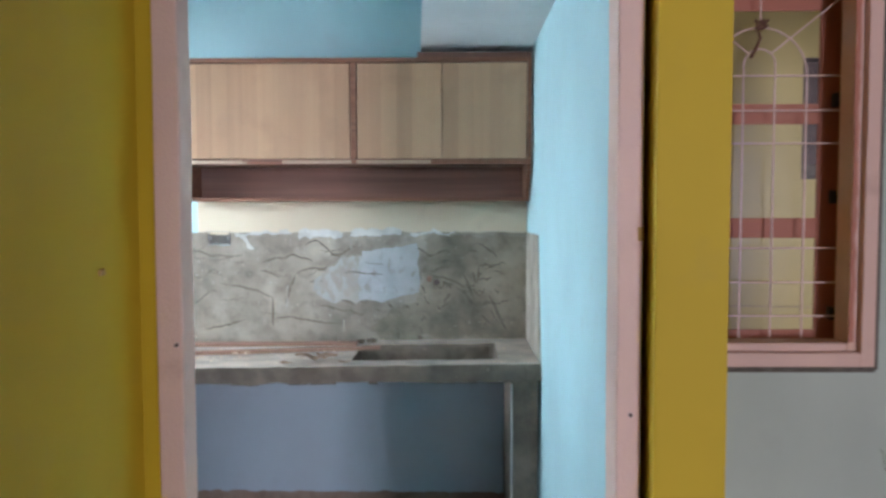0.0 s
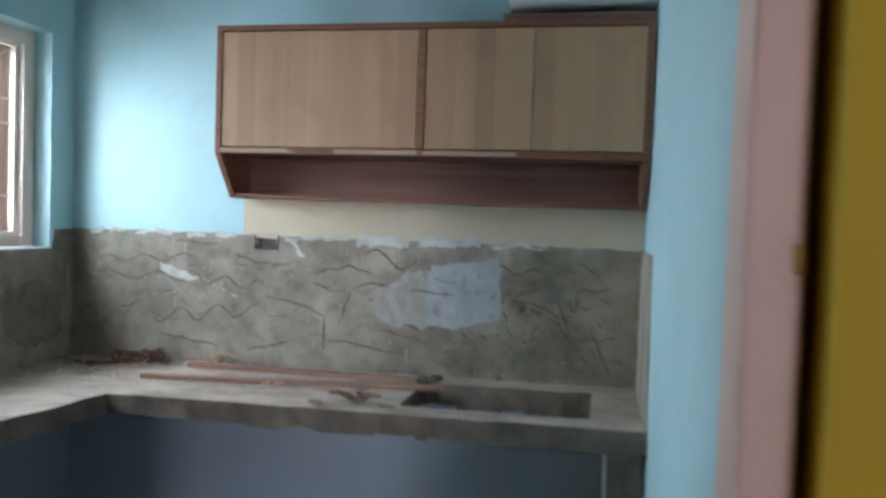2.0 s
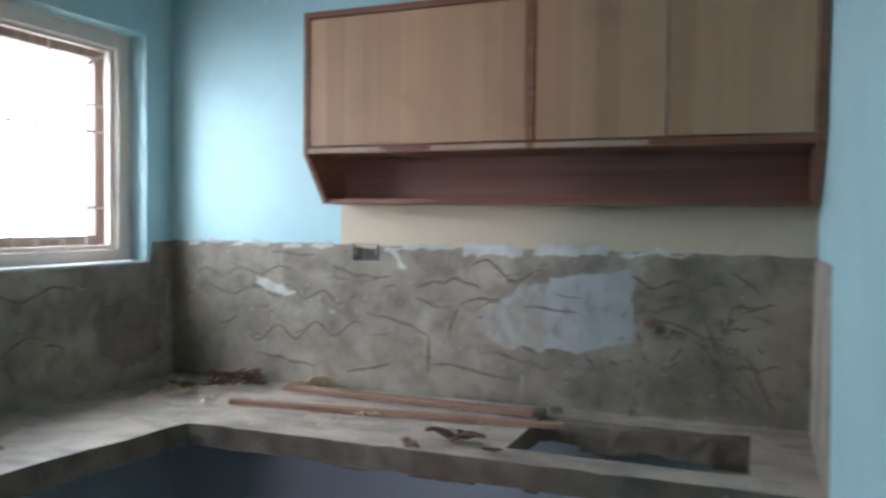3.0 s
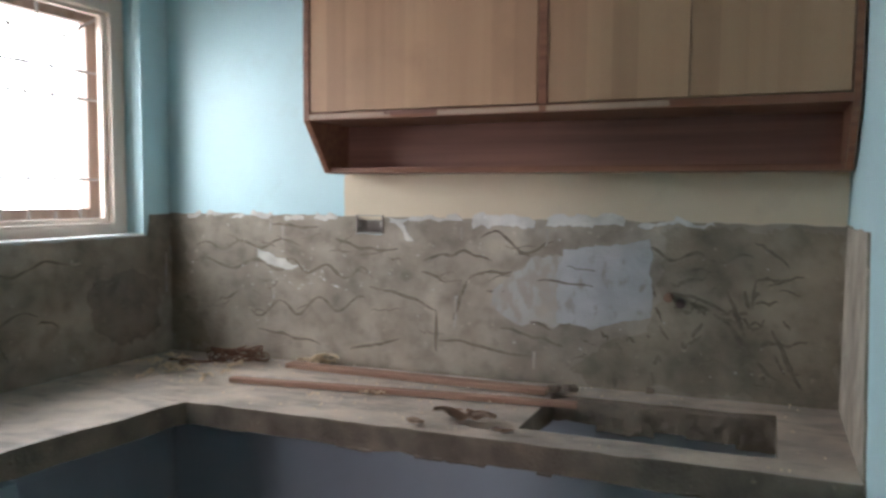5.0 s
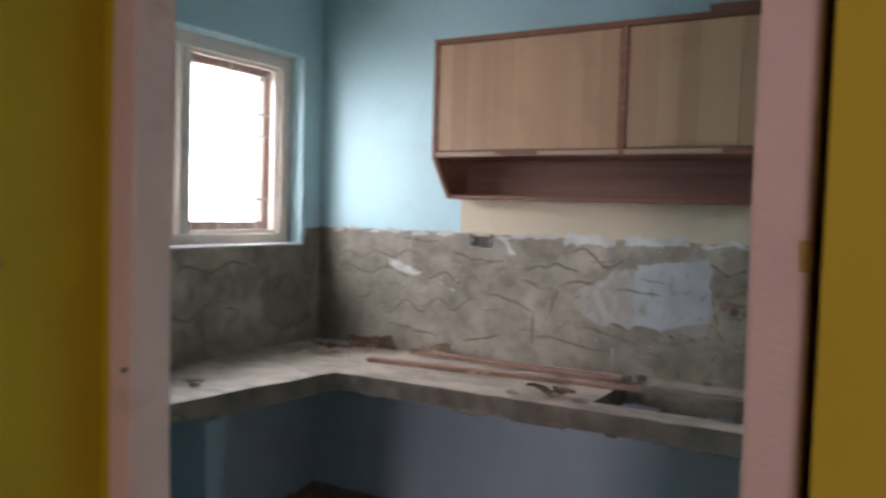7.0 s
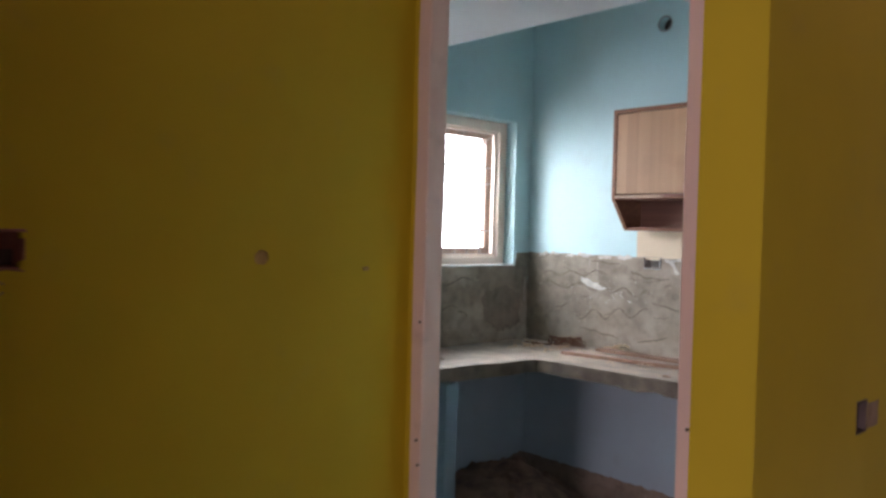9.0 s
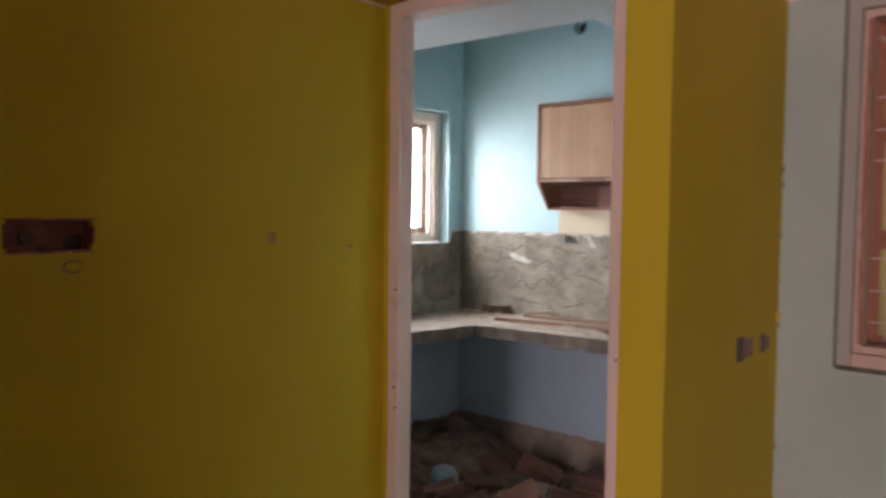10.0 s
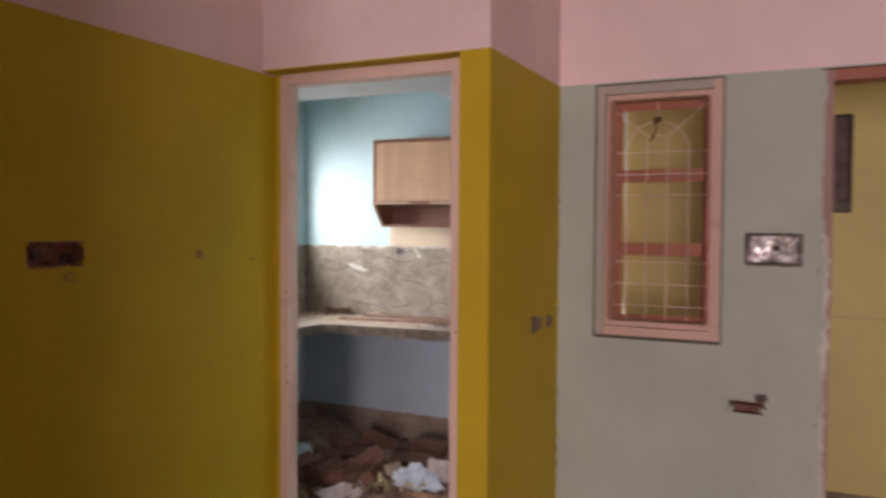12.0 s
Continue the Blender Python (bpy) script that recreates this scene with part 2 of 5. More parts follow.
BLACK = rough_thing("black_plastic", (0.015, 0.014, 0.014), (0.03, 0.03, 0.03), 0.5, 20, 0.2)
PVC = rough_thing("grey_pvc", (0.22, 0.24, 0.26), (0.32, 0.34, 0.36), 0.45, 20, 0.1)
EARTH = rough_thing("outdoor_ground", (0.20, 0.15, 0.11), (0.32, 0.26, 0.2), 0.95, 3, 0.8)

GLASS, gn, gl, gb = material("window_glass", 0.08)
gt, gx, gg = gn.new("ShaderNodeBsdfTransparent"), gn.new("ShaderNodeMixShader"), gn.new("ShaderNodeBsdfGlossy")
gx.inputs[0].default_value = 0.015
gg.inputs["Roughness"].default_value = 0.28
gl.new(gt.outputs[0], gx.inputs[1])
gl.new(gg.outputs[0], gx.inputs[2])
gl.new(gx.outputs[0], gn["Material Output"].inputs[0])

GLOW, on, ol, ob_ = material("bright_hazy_daylight", 1.0)
ob_.inputs["Base Color"].default_value = (0.8, 0.8, 0.8, 1)
ob_.inputs["Emission Color"].default_value = (0.93, 0.97, 1.0, 1)
ob_.inputs["Emission Strength"].default_value = 18.0


# ---- mesh helpers ----
def part(name, bm, mats, parent=None, label="", smooth=False, where=None):
    """Links a bmesh as one mesh object, under a thing or a part where parent is given."""
    me = bpy.data.meshes.new(name)
    bmesh.ops.recalc_face_normals(bm, faces=bm.faces)
    for f in bm.faces:
        f.smooth = smooth
    bm.to_mesh(me)
    bm.free()
    for m in mats if isinstance(mats, (list, tuple)) else [mats]:
        me.materials.append(m)
    ob = new(name, me)
    if where is not None:
        ob.matrix_basis = where
    if parent:
        ob.parent = parent
    if label:
        ob["label"] = label
    return ob


def empty(name, at=(0, 0, 0), rz=0):
    ob = new(name)
    ob.empty_display_size = 0.1
    ob.matrix_basis = pose(*at, 0, 0, rz)
    return ob


def add_box(bm, x0, x1, y0, y1, z0, z1, bevel=0.0, index=0):
    vs = [bm.verts.new((x, y, z)) for x in (x0, x1) for y in (y0, y1) for z in (z0, z1)]
    fs = [bm.faces.new([vs[i] for i in q]) for q in ((0, 1, 3, 2), (4, 6, 7, 5), (0, 4, 5, 1), (2, 3, 7, 6), (0, 2, 6, 4), (1, 5, 7, 3))]
    for f in fs:
        f.material_index = index
    if bevel:
        edges = list({e for f in fs for e in f.edges})
        bmesh.ops.bevel(bm, geom=edges, offset=bevel, segments=2, affect="EDGES", profile=0.6)
    return fs


def box(x0, x1, y0, y1, z0, z1, bevel=0.0):
    bm = bmesh.new()
    add_box(bm, x0, x1, y0, y1, z0, z1, bevel)
    return bm


def jitter(bm, amount, scale=8.0, seed=0.0):
    for v in bm.verts:
        v.co += noise.noise_vector(v.co * scale + Vector((seed, seed * 1.7, 3.1))) * amount


def rough_box(x0, x1, y0, y1, z0, z1, cuts=3, amount=0.004, bevel=0.004, scale=14, seed=0.0):
    bm = box(x0, x1, y0, y1, z0, z1, bevel)
    bmesh.ops.subdivide_edges(bm, edges=[e for e in bm.edges if e.calc_length() > 0.04], cuts=cuts, use_grid_fill=True)
    jitter(bm, amount, scale, seed)
    return bm


def tube(points, radius, sides=8, closed=False, vary=None):
    """A round bar along a line of points."""
    bm = bmesh.new()
    pts = [Vector(p) for p in points]
    rings = []
    for i, p in enumerate(pts):
        a = pts[i - 1] if i or closed else pts[i]
        b = pts[(i + 1) % len(pts)] if i + 1 < len(pts) or closed else pts[i]
        d = (b - a).normalized()
        up = Vector((0, 0, 1)) if abs(d.z) < 0.9 else Vector((0, 1, 0))
        s = d.cross(up).normalized()
        u = s.cross(d)
        rr = radius * (vary(i / max(1, len(pts) - 1)) if vary else 1.0)
        rings.append([bm.verts.new(p + rr * (math.cos(2 * math.pi * k / sides) * s + math.sin(2 * math.pi * k / sides) * u)) for k in range(sides)])
    for i in range(len(rings) - (0 if closed else 1)):
        r, t = rings[i], rings[(i + 1) % len(rings)]
        for k in range(sides):
            bm.faces.new((r[k], r[(k + 1) % sides], t[(k + 1) % sides], t[k]))
    if not closed:
        bm.faces.new(rings[0])
        bm.faces.new(rings[-1][::-1])
    return bm


def turned(profile, segments=32):
    """A body of revolution round z from (radius, height) pairs."""
    bm = bmesh.new()
    rings = [[bm.verts.new((r * math.cos(2 * math.pi * k / segments), r * math.sin(2 * math.pi * k / segments), z)) for k in range(segments)] for r, z in profile]
    for a, b in zip(rings, rings[1:]):
        for k in range(segments):
            bm.faces.new((a[k], a[(k + 1) % segments], b[(k + 1) % segments], b[k]))
    return bm


def wall(name, axis, near, far, u0, u1, z0, z1, openings, mats, pick, cuts=()):
    """A wall across x or y from near to far, along u, with openings (u0, u1, z0, z1) right through it.
    pick(normal along the wall's axis, centre) gives each face's material."""
    us = sorted({u0, u1, *[c for o in openings for c in o[:2]]})
    zs = sorted({z0, z1, *cuts, *[c for o in openings for c in o[2:]]})
    us, zs = [u for u in us if u0 <= u <= u1], [z for z in zs if z0 <= z <= z1]

    def solid(i, j):
        if not (0 <= i < len(us) - 1 and 0 <= j < len(zs) - 1):
            return False
        u, z = (us[i] + us[i + 1]) / 2, (zs[j] + zs[j + 1]) / 2
        return not any(a < u < b and c < z < d for a, b, c, d in openings)

    bm, made = bmesh.new(), {}

    def vert(u, d, z):
        key = (round(u, 5), round(d, 5), round(z, 5))
        if key not in made:
            made[key] = bm.verts.new((d, u, z) if axis == "x" else (u, d, z))
        return made[key]

    def face(corners, side):
        f = bm.faces.new([vert(*c) for c in corners])
        f.material_index = pick(side, f.calc_center_median())

    for i in range(len(us) - 1):
        for j in range(len(zs) - 1):
            if not solid(i, j):
                continue
            a, b, c, d = us[i], us[i + 1], zs[j], zs[j + 1]
            face([(a, near, c), (b, near, c), (b, near, d), (a, near, d)], -1)
            face([(a, far, c), (a, far, d), (b, far, d), (b, far, c)], 1)
            for di, dj, q in ((-1, 0, [(a, c), (a, d)]), (1, 0, [(b, c), (b, d)]), (0, -1, [(a, c), (b, c)]), (0, 1, [(a, d), (b, d)])):
                if not solid(i + di, j + dj):
                    face([(q[0][0], near, q[0][1]), (q[1][0], near, q[1][1]), (q[1][0], far, q[1][1]), (q[0][0], far, q[0][1])], 0)
    return tagged(part(name, bm, mats), kind="structure")


def slab(name, x0, x1, y0, y1, z0, z1, mat, label=""):
    return tagged(part(name, box(x0, x1, y0, y1, z0, z1), mat), label, kind="structure")


def ragged(plane_axis, plane, proud, outline, mat, name, parent=None, label="", amount=0.008, step=0.02, seed=0.0):
    """A thin coat on a wall with an uneven edge, from a few corners (u, z) on the wall's plane."""
    pts = []
    for (ua, za), (ub, zb) in zip(outline, outline[1:] + outline[:1]):
        n = max(1, int(math.hypot(ub - ua, zb - za) / step))
        for k in range(n):
            u, z = ua + (ub - ua) * k / n, za + (zb - za) * k / n
            w = noise.noise_vector(Vector((u * 24 + seed, z * 24, seed))) * amount + noise.noise_vector(Vector((u * 70, z * 70 + seed, seed))) * amount * 0.5
            pts.append((u + w.x, z + w.y))
    bm = bmesh.new()
    put = (lambda u, z, d: (d, u, z)) if plane_axis == "x" else (lambda u, z, d: (u, d, z))
    a = [bm.verts.new(put(u, z, plane)) for u, z in pts]
    b = [bm.verts.new(put(u, z, plane + proud)) for u, z in pts]
    for i, j, k in geometry.tessellate_polygon([[Vector((u, z, 0)) for u, z in pts]]):
        bm.faces.new((b[i], b[j], b[k]))
    for i in range(len(a)):
        j = (i + 1) % len(a)
        bm.faces.new((a[i], a[j], b[j], b[i]))
    return part(name, bm, mat, parent, label)


# ---- the large structure ----
LINTEL, CEILING = 2.12, 2.95
slab("floor_living", -0.39, 5.5, -6.15, 1.36, -0.12, 0.0, FLOOR_CEMENT)
slab("floor_side_room", 0.748, 5.5, 1.36, 3.75, -0.12, 0.0, FLOOR_CEMENT)
slab("floor_kitchen", -1.72, 0.748, 1.36, 3.565, -0.125, -0.004, FLOOR_CEMENT)
# out of view; dark cement chosen to keep bounce light low
slab("ceiling_living", -0.39, 5.65, -6.15, 2.205, CEILING, CEILING + 0.12, FLOOR_CEMENT)
slab("ceiling_kitchen", -1.72, 0.748, 2.205, 3.75, CEILING, CEILING + 0.12, WHITE)
slab("ceiling_kitchen_front", -1.72, -0.39, 1.36, 2.205, CEILING, CEILING + 0.12, WHITE)
slab("ceiling_side_room", 0.748, 5.65, 2.205, 3.75, CEILING, CEILING + 0.12, WHITE)


def two_tone(side, c):
    return 1 if c.z > LINTEL else 0


# yellow wall with the switch recess, in two leaves so that the recess has a back
wall("wall_west", "x", -0.33, -0.27, -6.0, 1.445, 0, CEILING, [(0.288, 0.488, 1.350, 1.422), (-0.80, 0.105, 0, 2.085)], [YELLOW, PINK], lambda s, c: 1 if c.z > 2.108 else 0, (2.108,))
wall("wall_west_core", "x", -0.39, -0.33, -6.0, 1.445, 0, CEILING, [(-0.80, 0.105, 0, 2.085)], [BRICK_DARK, PINK], lambda s, c: 0)
# door wall between the living room and the kitchen
wall("wall_door", "y", 1.445, 1.503, -1.72, 0.627, 0, CEILING, [(-0.238, 0.6265, 0, 2.112)], [YELLOW, PINK, BLUE], lambda s, c: 2 if s >= 0 else two_tone(s, c), (LINTEL,))
wall("wall_door_pier", "y", 1.36, 1.545, 0.627, 0.748, 0, CEILING, [], [YELLOW, PINK, BLUE], lambda s, c: 2 if s > 0 else two_tone(s, c), (LINTEL,))
slab("trim_lintel", -0.27, 0.627, 1.36, 1.445, 2.119, CEILING, PINK, "pink lintel beam over the kitchen door")
slab("trim_lintel_soffit", -0.268, 0.6265, 1.356, 1.4445, 2.1135, 2.1188, YELLOW, "yellow-painted soffit edge over the kitchen door frame")
# kitchen side wall that ends as the yellow pier
wall("wall_pier", "x", 0.68, 0.748, 1.545, 3.565, 0, CEILING, [(1.838, 1.900, 1.030, 1.102), (2.042, 2.082, 1.032, 1.090)], [YELLOW, PINK, BRICK_DARK], lambda s, c: two_tone(s, c) if s else 2, (LINTEL,))
wall("wall_kitchen_east", "x", 0.611, 0.68, 1.545, 3.565, 0, CEILING, [], [BLUE, BRICK_DARK], lambda s, c: 1 if s > 0 else 0)
# greige wall with the inner window and the doorway
wall("wall_north", "y", 2.205, 2.26, 0.748, 5.5, 0, CEILING, [(0.919, 1.457, 0.996, 2.108), (1.822, 2.62, 0, 2.113), (1.560, 1.756, 1.335, 1.452), (1.492, 1.642, 0.706, 0.763)],
     [GREY, PINK, BRICK_DARK], lambda s, c: two_tone(s, c) if s else 2, (LINTEL,))
wall("wall_north_core", "y", 2.26, 2.355, 0.748, 5.5, 0, CEILING, [(0.919, 1.457, 0.996, 2.108), (1.822, 2.62, 0, 2.113)], [BRICK_DARK, SIDE_YELLOW], lambda s, c: 1 if s > 0 else 0)
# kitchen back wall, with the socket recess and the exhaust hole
# below 0.8 m the kitchen walls take the lavender-grey
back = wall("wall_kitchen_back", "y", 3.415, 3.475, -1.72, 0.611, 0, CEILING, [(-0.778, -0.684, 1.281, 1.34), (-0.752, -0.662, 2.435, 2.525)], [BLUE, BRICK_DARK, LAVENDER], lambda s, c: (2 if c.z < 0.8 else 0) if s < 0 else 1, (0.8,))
wall("wall_kitchen_back_core", "y", 3.475, 3.565, -1.72, 0.611, 0, CEILING, [], [BRICK_DARK], lambda s, c: 0)
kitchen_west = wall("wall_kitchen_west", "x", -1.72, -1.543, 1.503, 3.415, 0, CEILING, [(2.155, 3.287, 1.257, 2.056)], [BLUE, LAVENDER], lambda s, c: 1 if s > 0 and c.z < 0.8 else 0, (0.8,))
# plain unseen walls that close the rooms, in dark cement to cut bounce light
# unseen partition, added to shade the west wall from the entrance light
wall("wall_shade_partition", "x", 1.14, 1.26, -6.0, -2.12, 0, CEILING, [], [CEMENT], lambda s, c: 0)
wall("wall_shade_partition_return", "y", -2.12, -2.0, -0.27, 1.26, 0, CEILING, [], [CEMENT], lambda s, c: 0)
# the opening is made up, to let the side room's fill lamp in
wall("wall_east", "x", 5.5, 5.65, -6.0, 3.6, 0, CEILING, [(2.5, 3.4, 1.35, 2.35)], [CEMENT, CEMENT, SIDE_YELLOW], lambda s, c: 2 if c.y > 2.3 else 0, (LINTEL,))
wall("wall_south", "y", -6.15, -6.0, -0.39, 5.65, 0, CEILING, [(2.5, 3.7, 0.25, 2.35)], [CEMENT], lambda s, c: 0)
wall("wall_side_room", "y", 3.6, 3.75, 0.748, 5.65, 0, CEILING, [(1.868, 1.995, 1.568, 2.113)], [SIDE_YELLOW], lambda s, c: 0)
tagged(part("ground", box(-400, 400, -400, 400, -0.7, -0.45), EARTH), "bare earth ground outside the house", kind="structure")
tagged(part("backdrop", box(-4.3, -4.2, -12, 17, -0.45, 9), GLOW), "bright hazy daylight outside the kitchen window", kind="structure")

# concrete loft slab over the door side and the east side of the kitchen
bm = bmesh.new()
loop = [(-1.543, 1.503), (0.611, 1.503), (0.611, 3.415), (0.15, 3.415), (0.225, 1.92), (-1.543, 1.92)]
lo, hi = [bm.verts.new((x, y, 2.09)) for x, y in loop], [bm.verts.new((x, y, 2.17)) for x, y in loop]
bm.faces.new(lo)
bm.faces.new(hi[::-1])
for i in range(6):
    bm.faces.new((lo[i], lo[(i + 1) % 6], hi[(i + 1) % 6], hi[i]))
bmesh.ops.triangulate(bm, faces=[f for f in bm.faces if len(f.verts) > 4])
tagged(part("loft_slab", bm, WHITE), "white-painted concrete loft slab under the kitchen ceiling", "loft", kind="structure")

# bare plaster below the paint, at the foot of the kitchen walls
bare = ragged("y", 3.415, -0.004, [(-1.538, -0.002), (0.606, -0.002), (0.606, 0.185), (-1.538, 0.19)], BARE_BAND, "baseboard_bare_plaster", amount=0.01)
tagged(bare, "brown bare plaster band below the blue paint", kind="structure")
bare = ragged("x", -1.543, 0.004, [(1.55, -0.002), (3.41, -0.002), (3.41, 0.19), (2.9, 0.13), (1.55, 0.15)], BARE_BAND, "baseboard_bare_plaster_west", amount=0.02, seed=4)
tagged(bare, "brown bare plaster band below the blue paint", kind="structure")

# cement render above the counter
render_back = ragged("y", 3.415, -0.007, [(-1.539, 0.828), (0.608, 0.828), (0.608, 1.335), (-0.682, 1.335), (-0.682, 1.279), (-0.780, 1.279), (-0.780, 1.335), (-1.539, 1.335)],
                     CEMENT, "trim_cement_render", amount=0.006, seed=1)
tagged(render_back, "scratched bare cement render above the kitchen counter", kind="structure")
render_west = ragged("x", -1.543, 0.007, [(1.55, 0.828), (3.408, 0.828), (3.408, 1.33), (3.315, 1.33), (3.302, 1.2565), (1.55, 1.2565)], CEMENT, "trim_cement_render_west", amount=0.005, seed=2)
tagged(render_west, "bare cement render below the kitchen window", kind="structure")
render_east = ragged("x", 0.611, -0.006, [(2.86, 0.80), (3.406, 0.828), (3.406, 1.335), (2.98, 1.335), (2.93, 1.1)], CEMENT, "trim_cement_render_east", amount=0.008, seed=3)
tagged(render_east, "narrow bare cement return beside the counter", kind="structure")
coat = ragged("y", 3.415, -0.003, [(-0.825, 1.325), (0.608, 1.325), (0.608, 1.62), (-0.825, 1.62)], CREAM, "trim_cream_coat", amount=0.002, seed=5)
tagged(coat, "unpainted cream base coat under the wall cabinet", kind="structure")

# part damp, part shade right of the door's light, put into the colour
ragged("y", 3.409, -0.0012, [(0.16, 1.318), (0.604, 1.322), (0.604, 0.875), (-0.02, 0.872), (-0.10, 0.92), (0.02, 0.985), (0.14, 1.04), (0.17, 1.15)], CEMENT_DAMP_SHADED, "damp_shade_patch", render_back, "dark mottled patch, part damp, part painted shade", 0.03, 0.012, 26)
ragged("y", 3.409, -0.0012, [(-1.535, 1.30), (-1.47, 1.30), (-1.46, 1.1), (-1.40, 0.98), (-1.36, 0.87), (-1.535, 0.865)], CEMENT_DAMP_SHADED, "damp_shade_patch", render_back, "dark mottled patch, part damp, part painted shade", 0.03, 0.012, 27)
# putty smears along the top of the render
for k, (a, b, c, d) in enumerate(((-1.46, -1.40, 1.322, 1.340), (-1.385, -1.30, 1.326, 1.344), (-1.27, -1.215, 1.322, 1.338), (-1.19, -1.09, 1.326, 1.342), (-1.05, -0.97, 1.318, 1.338), (-0.94, -0.84, 1.322, 1.345), (-0.66, -0.42, 1.322, 1.34), (-0.39, -0.20, 1.31, 1.348), (-0.165, 0.06, 1.318, 1.352), (0.10, 0.30, 1.324, 1.34))):
    ragged("y", 3.408, -0.002, [(a, c), (b, c + 0.004), (b - 0.01, d), (a + 0.01, d - 0.003)], SMEAR, "putty_smear", render_back, "white putty smear", 0.017, 0.007, k + 7)
ragged("y", 3.408, -0.0016, [(-0.20, 1.225), (-0.02, 1.252), (-0.02, 1.05), (-0.12, 1.03), (-0.27, 1.035), (-0.335, 1.085), (-0.29, 1.15)], PATCH_THIN, "putty_patch", render_back, "rubbed thin putty", 0.016, 0.006, 19)
ragged("y", 3.408, -0.0025, [(-0.11, 1.250), (0.02, 1.268), (0.132, 1.287), (0.142, 1.072), (0.06, 1.058), (-0.02, 1.030), (-0.12, 1.048), (-0.13, 1.14)], PATCH, "putty_patch", render_back, "grey-white putty patch", 0.009, 0.006, 20)
ragged("y", 3.408, -0.0025, [(-1.164, 1.222), (-1.155, 1.185), (-1.05, 1.150), (-0.995, 1.168)], SMEAR, "putty_chip", render_back, "white putty chip", 0.013, 0.005, 21)
ragged("y", 3.408, -0.0022, [(-0.665, 1.335), (-0.63, 1.335), (-0.575, 1.262), (-0.60, 1.265)], SMEAR, "putty_smear", render_back, "white putty smear", 0.008, 0.012, 22)
ragged("x", -1.536, 0.002, [(3.03, 1.07), (3.08, 1.13), (3.23, 1.15), (3.35, 1.10), (3.35, 0.92), (3.16, 0.90), (3.05, 0.97)], DAMP_SPOT, "damp_patch", render_west, "dark damp cement patch", 0.025, 0.012, 23)
ragged("x", -1.536, 0.0022, [(3.375, 1.06), (3.386, 1.05), (3.388, 1.19), (3.378, 1.20)], PATCH_THIN, "putty_smear", render_west, "white putty smear", 0.005, 0.012, 24)
for k, (u, a, b) in enumerate(((-1.11, 1.27, 1.32), (-1.06, 1.24, 1.30), (-0.42, 1.27, 1.31), (-0.44, 1.0, 1.1), (-1.10, 1.05, 1.09), (-0.16, 1.26, 1.31), (-0.19, 0.90, 0.95))):
    ragged("y", 3.408, -0.0018, [(u, a), (u + 0.003, a), (u + 0.006, b), (u - 0.001, b)], PATCH_THIN, "putty_drip", render_back, "thin putty drip", 0.004, 0.012, k + 30)


def scratch(u0, z0, u1, z1, rise=0.0, waves=0.5, wall_axis="y", plane=3.408, parent=None, thick=0.0042, seed=0.0):
    """A wavy line scratched into the wet render."""
    n = max(8, int(abs(u1 - u0) * 110))
    pts = []
    for k in range(n + 1):
        t = k / n
        wob = noise.noise_vector(Vector((t * 6 + seed, seed, 0.3))) * 0.008
        u, z = u0 + (u1 - u0) * t + wob.x * 0.5, z0 + (z1 - z0) * t + rise * math.sin(2 * math.pi * waves * t) * (0.7 + 0.5 * noise.noise(Vector((t * 4, seed, 2)))) + wob.y
        pts.append((plane, u, z) if wall_axis == "x" else (u, plane, z))
    width = lambda t: 0.25 + (0.75 * math.sin(math.pi * min(1.0, max(0.0, t))) ** 0.6) * (0.75 + 0.8 * noise.noise(Vector((t * 9, seed, 7))))
    bm = tube(pts, thick * 1.45, 6, vary=width)
    for v in bm.verts:
        if wall_axis == "x":
            v.co.x = plane + (v.co.x - plane) * 0.3
        else:
            v.co.y = plane + (v.co.y - plane) * 0.3
    part("scratch", bm, GROOVE, parent or render_back, "dark scratched line")


scratch(-1.42, 1.222, -0.992, 1.248, 0.02, 2.7, seed=1)
scratch(-1.43, 1.165, -1.02, 1.165, 0.022, 2.0, seed=2)
scratch(-1.06, 1.175, -0.722, 1.142, 0.03, 2.5, seed=3)
scratch(-1.19, 1.01, -0.745, 1.06, -0.036, 2.9, seed=4)
scratch(-1.157, 0.945, -0.916, 0.915, 0.004, 0.5, seed=5)
scratch(-0.803, 0.91, -0.627, 0.955, -0.008, 0.5, seed=6)
scratch(-1.10, 1.308, -0.92, 1.294, -0.006, 0.5, seed=7)
scratch(-0.856, 1.264, -0.63, 1.238, -0.026, 0.5, seed=8)
scratch(-0.73, 1.11, -0.50, 1.05, 0.018, 0.5, seed=9)
scratch(-0.50, 1.05, -0.502, 0.925, 0.0, 0.5, seed=10)
scratch(-0.546, 1.20, -0.323, 1.212, 0.036, 0.5, seed=11)
scratch(-0.551, 1.17, -0.469, 1.14, 0.004, 0.5, seed=12)
scratch(-0.445, 1.027, -0.40, 1.152, 0.004, 0.5, seed=13)
scratch(-0.40, 1.152, -0.245, 1.187, 0.014, 0.7, seed=14)
scratch(-0.493, 0.965, -0.20, 0.938, 0.005, 1.0, seed=15)
scratch(-1.328, 1.03, -1.244, 1.07, 0.006, 1.0, seed=16)
scratch(-0.362, 1.283, -0.135, 1.25, 0.035, 1.2, seed=17)
scratch(-0.336, 1.122, -0.239, 1.126, 0.003, 1.0, seed=18)
scratch(-0.185, 1.160, -0.022, 1.152, 0.004, 0.7, plane=3.4053, thick=0.003, seed=19)
scratch(-0.10, 1.20, -0.01, 1.196, 0.003, 0.7, plane=3.4053, thick=0.0016, seed=33)
